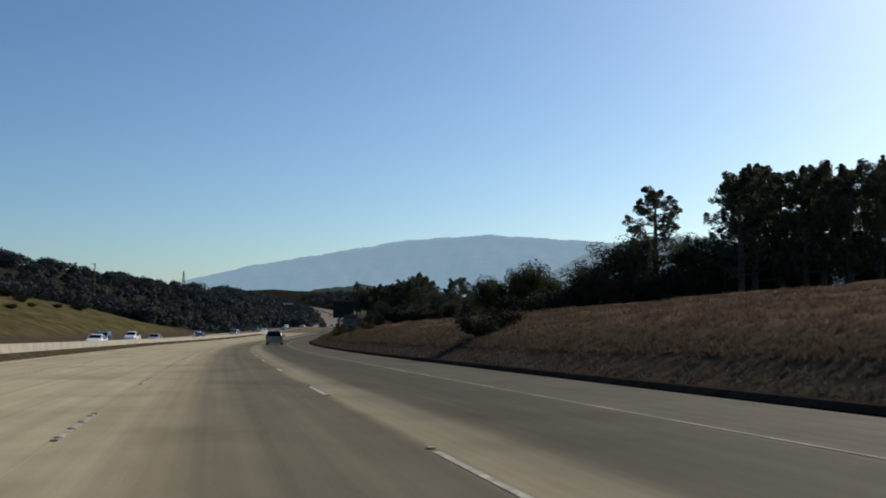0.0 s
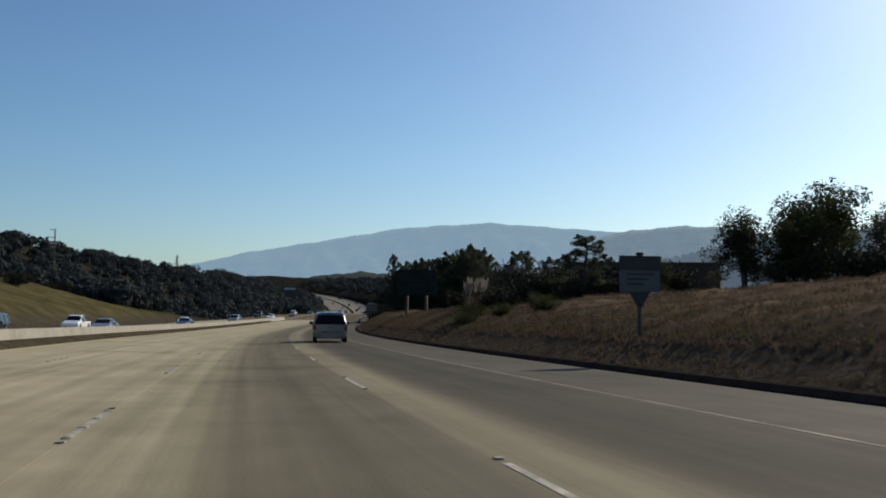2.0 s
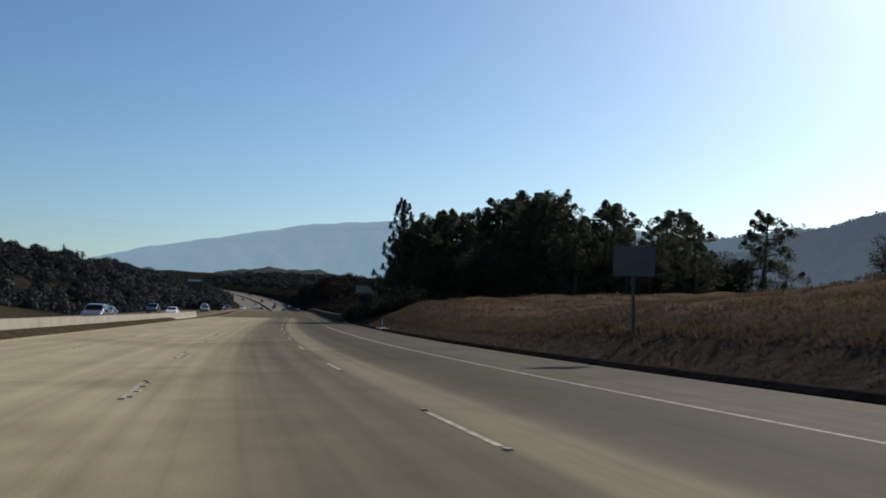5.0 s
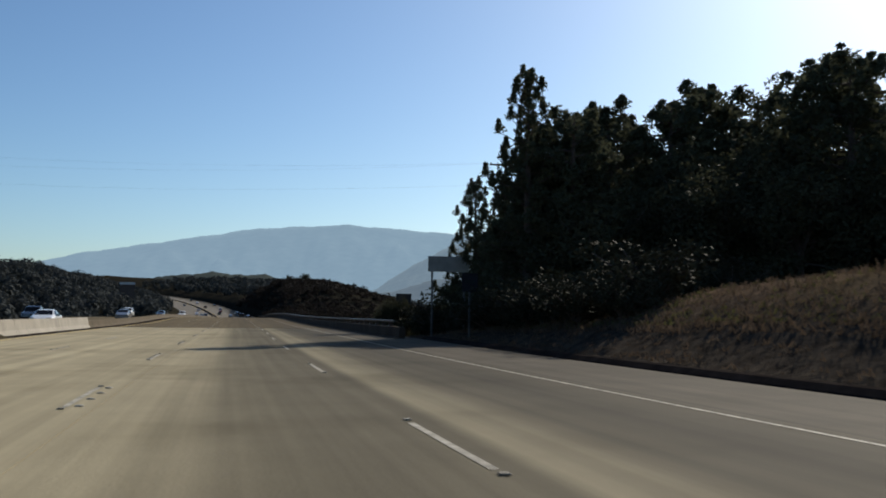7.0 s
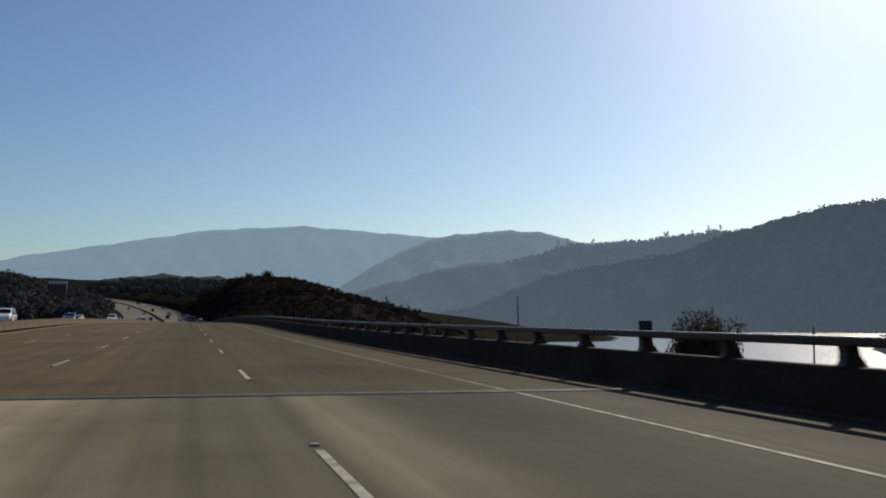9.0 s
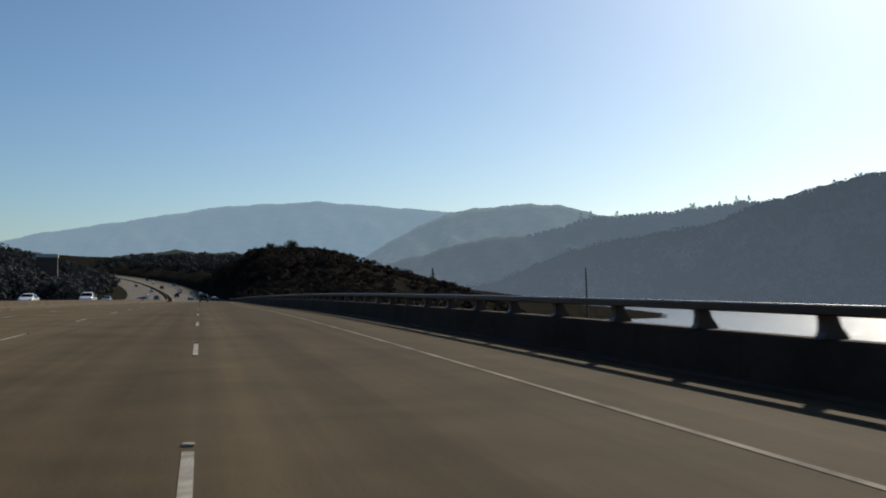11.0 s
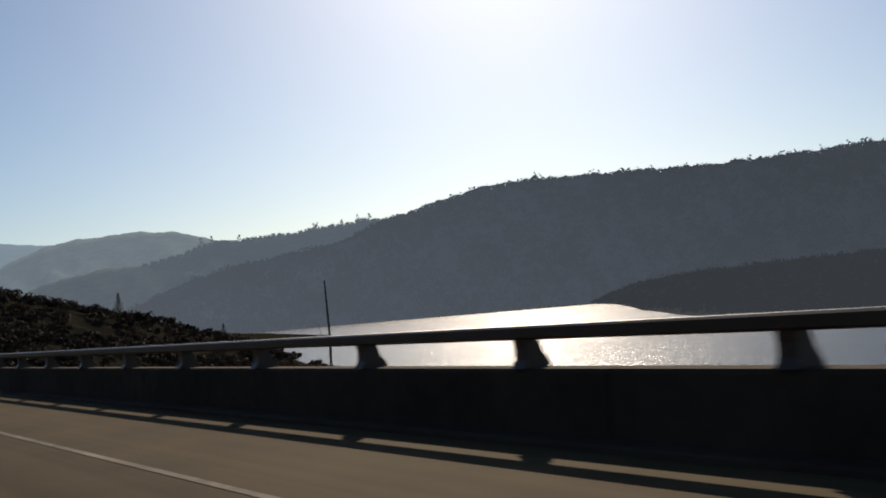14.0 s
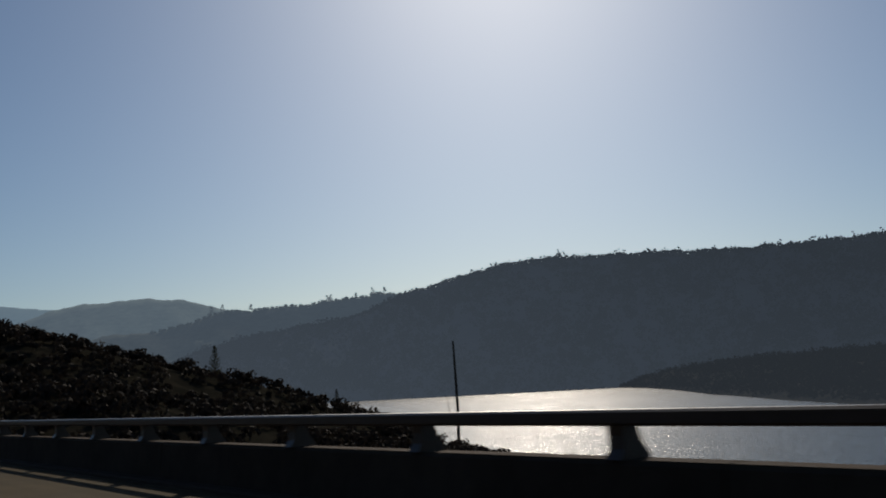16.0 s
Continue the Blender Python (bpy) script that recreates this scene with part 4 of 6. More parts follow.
def plant(kind, x, y, top=None, height=None, wide=1.0, variant=0):
    """A tree or bush whose foot is on the ground and whose top is at the height top (or height metres over the ground)."""
    g = float(ground(x, y)[0])
    tall = height if height is not None else top - g
    TURN[0] += 1
    k = tall / NATURAL[kind]
    turn = Euler((0, 0, TURN[0] * 2.1)).to_matrix().to_4x4()
    m = Matrix.Translation((x, y, g - 0.08)) @ turn @ Matrix.Diagonal((k * wide, k * wide, k, 1))
    key = (kind, variant)
    if key not in PLANTED:
        name = {"tall_pine": "pine_tree", "pine": "pine_tree", "oak": "oak_tree", "willow": "leafy_tree", "green_bush": "bush", "round_bush": "bush"}.get(kind, kind)
        label, cat, group = WORDS[kind]
        ob = thing(name, label, cat, group)
        trunk, limbs, crown = tree_mesh(kind, 11 + 7 * variant + len(kind))
        if len(trunk.vertices):
            part("trunk", trunk, BARK, ob)
        tagged(part("branchwork", limbs, BARK, ob), "", kind="stuff")
        if crown:
            part("crown", crown, SCRUB, ob)
        ob.matrix_basis = m
        PLANTED[key] = ob
        return ob
    first = PLANTED[key]
    return copy_thing(first, m @ Matrix.Diagonal((1 / first.scale[0], 1 / first.scale[1], 1 / first.scale[2], 1)))


def shrub(x, y, top, across):
    """A dense bush of a given width whose top is at the height top."""
    tall = top - float(ground(x, y)[0])
    plant("round_bush", x, y, top, wide=across * NATURAL["round_bush"] / (3.0 * tall))


# trees on top of the embankment
plant("pine", 54.2, 104.7, 18.0, wide=1.3)
for x, y, top, v in ((59.3, 94.6, 18.6, 1), (61.5, 95.6, 19.6, 0), (65, 95.4, 19.0, 1), (67, 94.1, 19.2, 0), (69.6, 94.5, 20, 1), (72, 92.8, 19.6, 0), (75.6, 92.5, 20.4, 1), (79, 92, 20.4, 0), (66, 103, 20.5, 0), (69, 106, 21, 1), (71.5, 109, 22, 0), (76, 104, 21.5, 0), (79, 108, 22, 1), (82, 112, 23, 1), (87, 103, 22, 0), (90, 108, 23, 0), (93, 112, 23.5, 1), (99, 104, 23, 0), (103, 112, 24, 1),
                     (74, 96, 18.5, 1), (84, 94, 19, 0), (95, 95, 20, 1), (106, 108, 22, 0), (112, 98, 21, 1)):
    plant("tall_pine", x, y, top, wide=1.15, variant=v)
for x, y, top, v in ((48, 101, 11.2, 0), (52.5, 105, 12.6, 1), (57, 101, 12.4, 0), (62, 104, 12.8, 1), (67, 98, 12.5, 0), (73, 101, 11, 1), (79, 99, 11.0, 0), (86, 104, 11.5, 1), (92, 99, 11.5, 0),
                     (45, 104, 9.4, 1), (99, 100, 12, 1), (43.5, 97, 7.6, 0)):
    plant("oak", x, y, top, wide=1.35, variant=v)
for x, y, h in ((44, 99, 3.2), (47.5, 98, 3.6), (51, 99.5, 3.8), (55, 98, 3.6), (59, 99, 4.0), (63.5, 99, 4.0), (46, 103, 3.6), (50, 106, 3.4), (55, 107, 3.8), (60, 105, 4.0), (42, 104, 3.0), (40, 100, 2.6), (68, 101, 4.0), (47, 110, 3.4), (43, 110, 3.2), (39, 109, 2.8), (52, 113, 3.4)):
    plant("bush", x, y, height=h, wide=1.25, variant=1)
plant("willow", 41.4, 116.1, 10.0, wide=1.0)
plant("willow", 46, 122, 9.0, wide=1.2)
plant("willow", 38.5, 113.5, 7.0, wide=1.3)
plant("oak", 36.6, 117.0, 7.8, wide=1.05)
plant("oak", 51.6, 121.0, 9.6, wide=1.0, variant=1)
plant("oak", 33.5, 124, 4.6, wide=1.5)
plant("tall_pine", 29.7, 126.9, 6.3, wide=1.9, variant=1)
for x, y, h in ((27, 131, 2.6), (30, 133, 3.0), (28.5, 137, 2.5), (34, 131, 3.0), (36.5, 127, 2.6), (26, 140, 2.3), (24.5, 134, 2.0), (23.5, 128, 1.8)):
    plant("bush", x, y, height=h, wide=1.3)
for x, y, top in ((27.9, 125.8, 3.0), (29.2, 125.2, 3.3), (30.6, 125.6, 3.4), (32.2, 126.2, 3.4), (33.8, 127.0, 3.5), (31.2, 127.4, 3.4), (28.8, 127.4, 3.3)):
    shrub(x, y, top, 2.5)
plant("bare_tree", 25.6, 132.0, 4.6, wide=1.5)
plant("tall_pine", 27.6, 147.2, 4.9, wide=1.4, variant=1)
plant("bush", 13.7, 42.3, height=1.4, wide=1.2)
plant("bush", 15.2, 43.3, height=1.1, wide=1.3)
for s, d, h in ((115, 13.4, 1.0), (118, 14.2, 1.2), (113, 15, 0.9), (110, 16.5, 1.1)):
    p = at(s, d)
    plant("green_bush", p[0], p[1], height=h, wide=1.2)
plant("bush", 31.5, 168, height=2.4, wide=1.2)
plant("oak", 64.8, 209.0, 6.2, wide=1.5)
plant("oak", 67.0, 208.0, 5.3, wide=1.5, variant=1)

# the grove before the bridge
plant("conifer", 41.8, 260.1, 12.3, wide=1.3)
plant("conifer", 46.3, 276.4, 8.9, wide=1.3, variant=1)
for x, y, h in ((41.4, 281.2, 1.9), (42.6, 282.6, 2.1), (43.4, 280.6, 2.0), (45.2, 285.2, 2.6), (44.2, 282.2, 2.0)):
    plant("bush", x, y, height=h, wide=1.15)
plant("conifer", 49.8, 278.5, 9.7, wide=0.9)
plant("oak", 50.9, 276.6, 8.9, wide=0.9, variant=1)
plant("conifer", 50.1, 287.8, 2.4, wide=1.1)
plant("oak", 51.4, 287.4, 2.3, wide=1.3)
plant("oak", 49.6, 288.0, 1.8, wide=0.9, variant=1)
plant("oak", 48.2, 286.8, 1.3, wide=0.9)
plant("oak", 53.4, 287.0, 2.8, wide=1.3, variant=1)
plant("tall_pine", 42.3, 261.9, 9.5, wide=0.8, variant=1)
plant("tall_pine", 44.3, 263.6, 11.3, wide=0.85)
plant("oak", 44.4, 262.5, 8.0, wide=0.9)
for x, y, top, wide, v in ((47.9, 269.2, 8.6, 0.9, 0), (50.4, 270.0, 11.5, 0.75, 1), (48.6, 266.0, 11.3, 0.85, 0), (51.5, 266.5, 12.5, 0.9, 1), (49.6, 272.4, 8.8, 0.8, 1)):
    plant("tall_pine", x, y, top, wide=wide, variant=v)
for x, y, top, v in ((46.0, 261.5, 10.0, 0), (53.0, 273.5, 11.0, 0), (46.0, 272.5, 6.0, 1), (58.5, 266.0, 13.0, 1), (49.5, 255.5, 9.5, 0), (54.5, 256.5, 11.5, 1), (62.0, 257.5, 11.5, 0), (66.5, 264.5, 13.0, 1), (72.5, 251.0, 10.5, 0)):
    plant("oak", x, y, top, wide=0.95, variant=v)
for q, d, top in ((281.4, 12.5, 1.1), (281.9, 12.0, 0.95), (281.6, 13.0, 0.95), (282.1, 11.4, 0.6), (281.5, 12.2, 0.8)):
    p = at(q, d)
    plant("oak", p[0], p[1], top, wide=0.6, variant=int(q * 10) % 2)
for x, y, top, v in ((50.3, 268, 12.8, 0), (46.5, 263, 11.8, 1), (61.2, 270.5, 16.4, 0), (64.5, 276.5, 15.8, 1), (59.4, 255, 14.4, 1), (55.5, 262, 12.5, 0), (68.7, 259, 14.2, 0), (63, 262, 13.5, 1),
                     (75, 256, 13, 0), (82, 262, 14, 1), (57, 274, 12.5, 0), (73, 268, 15, 1), (88, 254, 13.5, 0), (47.8, 261.1, 12.1, 0), (51.6, 261.2, 12.6, 1), (54.2, 261.7, 13.9, 0), (57.2, 259.8, 13.4, 1), (56.6, 255, 14.0, 0), (55.4, 251, 13.3, 1), (55.8, 248.2, 12.5, 0), (56.5, 245.6, 10.4, 1), (60.3, 246, 9.4, 0), (61.6, 243.6, 9.2, 1), (43.6, 258.8, 10.5, 1), (65, 244, 9.6, 0), (70, 243, 9.8, 1)):
    plant("tall_pine", x, y, top, wide=1.15, variant=v)
for x, y, top, v in ((43.5, 256, 6.2, 0), (47, 253, 6.8, 1), (51, 250.5, 7.2, 0), (56, 248, 7.6, 1), (61.5, 247, 7.5, 0), (67, 246, 7.5, 1), (73, 247, 7.5, 0), (46, 259, 7.5, 0), (50, 261, 8, 1), (45.8, 265, 6.6, 1),
                     (48.5, 272, 7.5, 0), (53, 270, 8.5, 1), (80, 250, 8, 0), (44.5, 270, 5.0, 1), (53.5, 280, 6.5, 1), (57, 279, 8.5, 0), (49, 274, 7.0, 1)):
    plant("oak", x, y, top, wide=1.3, variant=v)
for x, y, h in ((39, 254, 2.2), (41, 250, 2.0), (42.2, 274.5, 2.6), (44.3, 279.5, 2.6), (48.2, 288, 2.3), (43.8, 283.0, 2.4), (47.6, 286, 2.6), (40, 268.5, 2.0), (38.6, 259.5, 1.8)):
    plant("bush", x, y, height=h, wide=1.1)
for x, y, top, v in ((59.3, 310.0, 0.5, 0), (59.9, 310.4, 0.45, 1), (60.4, 310.0, 0.1, 0), (59.6, 309.7, 0.35, 1), (60.0, 309.9, 0.3, 0), (58.9, 310.1, 0.05, 1)):
    plant("oak", x, y, top, wide=0.55, variant=v)
plant("oak", 57, 318, -1.6, wide=0.7, variant=1)
plant("oak", 72, 322, -3.5, wide=0.9, variant=1)
plant("oak", 40, 118, 5.6, wide=1.2, variant=1)

# scrub along the foot of the grove
for s, d, h in ((244.6, 13.4, 1.6), (246, 15.0, 2.4), (248, 13.2, 1.8), (250.5, 13.6, 2.2), (253, 12.9, 1.9), (256, 13.2, 2.2), (259, 12.9, 2.0)):
    p = at(s, d)
    plant("bush", p[0], p[1], height=h, wide=1.2, variant=int(s) % 2)
for k in range(18):
    p = at(247 + 1.5 * k, 15.2 + 1.6 * math.sin(k * 2.1) + (2.6 if k % 2 else 0.0) - 0.05 * k)
    plant("bush", p[0], p[1], height=1.35 + 0.4 * math.sin(k * 1.7), wide=1.2, variant=k % 2)

# bushes on the grass hill beyond the oncoming lanes
for x, y, h in ((-25, 219, 2.4), (-33, 196, 1.6), (-29, 240, 1.8), (-38, 210, 2.4), (-42, 170, 2.0), (-24, 255, 2.2), (-46, 190, 2.6), (-52, 160, 2.4), (-35, 228, 2.0), (-31, 176, 1.2), (-36, 182, 1.5), (-40, 200, 1.4), (-28, 208, 1.1), (-44, 222, 2.2), (-33, 214, 1.0), (-48, 205, 2.4), (-30, 190, 0.9)):
    plant("bush", x, y, height=h, wide=1.5)


def wood_cover(name, label, spots, height, rng, mat, spread_out=1.0, leaves=34, size=0.75, crown=(0.6, 0.95)):
    """Far woods: many rounded clumps of leaves in one mesh."""
    cent, rad = [], []
    for x, y in spots:
        z = float(ground(x, y)[0])
        h = height * rng.uniform(0.55, 1.25)
        for q in (0.35, 0.6, 0.85):
            cent.append((x + rng.uniform(-1, 1) * spread_out, y + rng.uniform(-1, 1) * spread_out, z + h * q))
            rad.append(h * rng.uniform(*crown) * (1.2 - 0.55 * q))
    cent, rad = np.array(cent), np.array(rad)
    # leaves lie along the rounded surface of each crown, a little ruffled
    n = len(cent) * leaves
    c, r = np.repeat(cent, leaves, 0), np.repeat(rad, leaves)[:, None]
    out = rng.normal(size=(n, 3))
    out[:, 2] = np.abs(out[:, 2]) - 0.35
    out /= np.linalg.norm(out, axis=1)[:, None] + 1e-9
    p = c + out * r * rng.uniform(0.72, 1.04, (n, 1)) * np.array([1, 1, 0.85])
    face = out + rng.normal(size=(n, 3)) * 0.38
    u = np.cross(face, rng.normal(size=(n, 3)))
    u /= np.linalg.norm(u, axis=1)[:, None] + 1e-9
    v = np.cross(face, u)
    v /= np.linalg.norm(v, axis=1)[:, None] + 1e-9
    u, v = u * (size * rng.uniform(0.5, 1.1, n))[:, None], v * (size * rng.uniform(0.35, 0.8, n))[:, None]
    quads = np.stack([p - u, p + v, p + u, p - v], 1)
    return tagged(new(name, quads_mesh(name, quads, mat)), label, "woods", kind="stuff")


def scatter(n, s0, s1, d0, d1, rng):
    s, d = rng.uniform(s0, s1, n), rng.uniform(d0, d1, n)
    return at(s, d)[:, :2]


WR = np.random.default_rng(21)
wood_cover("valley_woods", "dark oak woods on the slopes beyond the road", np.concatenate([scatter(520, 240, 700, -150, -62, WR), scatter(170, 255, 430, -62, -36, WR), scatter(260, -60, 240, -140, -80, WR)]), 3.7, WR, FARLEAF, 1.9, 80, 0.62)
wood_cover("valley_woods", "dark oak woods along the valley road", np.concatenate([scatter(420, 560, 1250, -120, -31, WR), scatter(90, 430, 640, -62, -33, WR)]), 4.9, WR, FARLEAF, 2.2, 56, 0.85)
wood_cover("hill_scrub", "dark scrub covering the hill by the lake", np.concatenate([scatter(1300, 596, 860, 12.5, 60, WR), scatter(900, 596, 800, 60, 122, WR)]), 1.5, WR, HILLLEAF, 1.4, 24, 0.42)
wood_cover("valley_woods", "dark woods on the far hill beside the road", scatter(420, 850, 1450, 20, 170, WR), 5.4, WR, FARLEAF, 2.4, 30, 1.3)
plant("conifer", 180.6, 638.5, 10.8, wide=0.95, variant=1)
plant("conifer", 207.0, 634.0, 1.5, wide=0.9)
plant("oak", 211.5, 630.5, -3.0, wide=1.1)
plant("oak", 143.7, 686, 23.0, wide=1.5)
plant("oak", 137, 690, 22.0, wide=1.4, variant=1)

# woods on the slopes across the lake, in patches along the gullies
cent, rad = [], []
rows_ = np.array(SHORE[:-1])
for k in range(16000):
    i, j = WR.uniform(0, len(rows_) - 1.01), WR.uniform(0, rows_.shape[1] - 1.01)
    if math.sin(j * 0.21 + i * 0.9) + math.sin(j * 0.083 - i * 0.5 + 1) + 0.6 * math.sin(j * 0.57 + i) < WR.uniform(-2.4, 0.4):
        continue
    a, b = rows_[int(i)], rows_[int(i) + 1]
    p = (a[int(j)] * (1 - j % 1) + a[int(j) + 1] * (j % 1)) * (1 - i % 1) + (b[int(j)] * (1 - j % 1) + b[int(j) + 1] * (j % 1)) * (i % 1)
    h = WR.uniform(7, 16)
    cent.append(p + np.array([0, 0, h * 0.3]))
    rad.append(h * 0.75)
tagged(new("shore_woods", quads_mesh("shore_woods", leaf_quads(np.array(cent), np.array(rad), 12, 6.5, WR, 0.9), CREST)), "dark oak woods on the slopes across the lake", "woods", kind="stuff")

cent, rad = [], []
rows_ = np.array(BANK[:-1])
for k in range(5000):
    i, j = WR.uniform(1, len(rows_) - 1.01), WR.uniform(0, 140)
    p = (rows_[int(i)][int(j)] * (1 - j % 1) + rows_[int(i)][int(j) + 1] * (j % 1)) * (1 - i % 1) + (rows_[int(i) + 1][int(j)] * (1 - j % 1) + rows_[int(i) + 1][int(j) + 1] * (j % 1)) * (i % 1)
    if p[2] > WATER_Z + 1:
        h = WR.uniform(2.5, 6)
        cent.append(p + np.array([0, 0, h * 0.3]))
        rad.append(h * 0.75)
# haze over the bank is imitated by emission on its trees
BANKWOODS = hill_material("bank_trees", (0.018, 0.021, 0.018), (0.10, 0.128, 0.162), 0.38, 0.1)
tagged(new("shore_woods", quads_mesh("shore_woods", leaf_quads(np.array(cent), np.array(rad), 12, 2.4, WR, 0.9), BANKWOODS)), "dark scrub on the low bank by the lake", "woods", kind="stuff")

# trees along the crest across the lake
SHORE_CREST = SHORE[-2]
cent, rad = [], []
for k in range(0, len(SHORE_CREST) - 1):
    for j in range(3):
        q = WR.uniform()
        b = SHORE_CREST[k] * (1 - q) + SHORE_CREST[k + 1] * q
        big = WR.uniform() < 0.004
        h = WR.uniform(13, 22) if big else WR.uniform(2, 6.5)
        for u in (0.2, 0.5, 0.8):
            cent.append(b + np.array([WR.uniform(-4, 4), WR.uniform(-4, 4), h * u]))
            rad.append(h * (0.6 if not big else 0.24) * (1.2 - u))
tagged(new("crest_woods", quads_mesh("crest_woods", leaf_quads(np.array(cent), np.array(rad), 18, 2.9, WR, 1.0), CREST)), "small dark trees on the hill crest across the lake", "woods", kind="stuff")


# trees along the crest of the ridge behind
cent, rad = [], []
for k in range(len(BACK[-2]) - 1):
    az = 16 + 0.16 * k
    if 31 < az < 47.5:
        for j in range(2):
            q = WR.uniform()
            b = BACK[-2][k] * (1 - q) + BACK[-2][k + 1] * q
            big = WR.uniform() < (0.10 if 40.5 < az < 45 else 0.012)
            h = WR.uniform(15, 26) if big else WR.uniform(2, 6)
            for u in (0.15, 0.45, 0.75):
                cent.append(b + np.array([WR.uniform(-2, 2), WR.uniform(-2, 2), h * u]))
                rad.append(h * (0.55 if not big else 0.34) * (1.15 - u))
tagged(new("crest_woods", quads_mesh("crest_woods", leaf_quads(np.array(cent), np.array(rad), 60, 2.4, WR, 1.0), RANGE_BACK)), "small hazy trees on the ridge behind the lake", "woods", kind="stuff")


# ---- grass on the verge ----
def grass(name, label, s0, s1, d0, d1, n, tall, mat, rng):
    s, d = rng.uniform(s0, s1, n), d0 + (d1 - d0) * rng.uniform(0, 1, n) ** 1.6
    p = at(s, d)
    z = ground(p[:, 0], p[:, 1])[0]
    base = np.stack([p[:, 0], p[:, 1], z - 0.03], -1)
    base = np.repeat(base, 5, 0) + np.concatenate([rng.normal(size=(n * 5, 2)) * 0.10, np.zeros((n * 5, 1))], 1)
    a = rng.uniform(0, 2 * math.pi, n * 5)
    side = np.stack([np.cos(a), np.sin(a), np.zeros(n * 5)], -1) * 0.010
    h = (tall * rng.uniform(0.4, 1.3, n * 5))[:, None]
    tip = base + np.concatenate([rng.normal(size=(n * 5, 2)) * 0.35, np.ones((n * 5, 1))], 1) * h
    return tagged(new(name, quads_mesh(name, np.stack([base - side * 2, base + side * 2, tip + side, tip - side], 1), mat)), label, "grass", kind="stuff")


GR = np.random.default_rng(5)
grass("dry_grass", "tufts of dry straw-coloured grass on the embankment", -5, 270, 12.2, 34, 34000, 0.13, STRAW, GR)
grass("dry_grass", "sparse dry weeds beside the asphalt kerb", -5, 262, 11.0, 13.0, 3000, 0.10, STRAW, GR)
weeds = leaf_material("green_weeds", (0.055, 0.052, 0.022), (0.10, 0.095, 0.038), 0.3)
grass("green_weeds", "low green weeds along the foot of the bank", 60, 262, 12.6, 15.2, 4200, 0.10, weeds, GR)

# pampas grass
for x, y, top in ((21.0, 127.4, 2.9), (22.2, 129.0, 3.0)):
    g = float(ground(x, y)[0])
    ob = thing("pampas_grass", "pampas grass clump with pale feathery plumes", "plant", "pampas grass", Matrix.Translation((x, y, g)))
    rng = np.random.default_rng(int(x * 10))
    blades, plumes = [], []
    for k in range(170):
        a, r = rng.uniform(0, 6.283), rng.uniform(0.4, 1.1)
        tip = np.array([math.cos(a) * r, math.sin(a) * r, rng.uniform(0.5, 1.2)])
        sd = np.array([-math.sin(a), math.cos(a), 0]) * 0.015
        blades.append([-sd, sd, tip + sd * 0.3, tip - sd * 0.3])
    part("blades", quads_mesh("blades", np.array(blades), STRAW), STRAW, ob)
    for k in range(9):
        a, r = rng.uniform(0, 6.283), rng.uniform(0.15, 0.6)
        tip = np.array([math.cos(a) * r, math.sin(a) * r, (top - g) * rng.uniform(0.8, 1.0)])
        part("stalk", tube([(0, 0, 0), tip * 0.55, tip], [0.012, 0.01, 0.004], 4), PLUME, ob)
        c = np.array([tip * q for q in np.linspace(0.68, 1.0, 6)])
        part("plume", quads_mesh("plume", leaf_quads(c, np.array([0.06, 0.09, 0.10, 0.09, 0.06, 0.03]), 30, 0.14, rng, 1.6, 2.0), PLUME), PLUME, ob, "pale feathery plume")


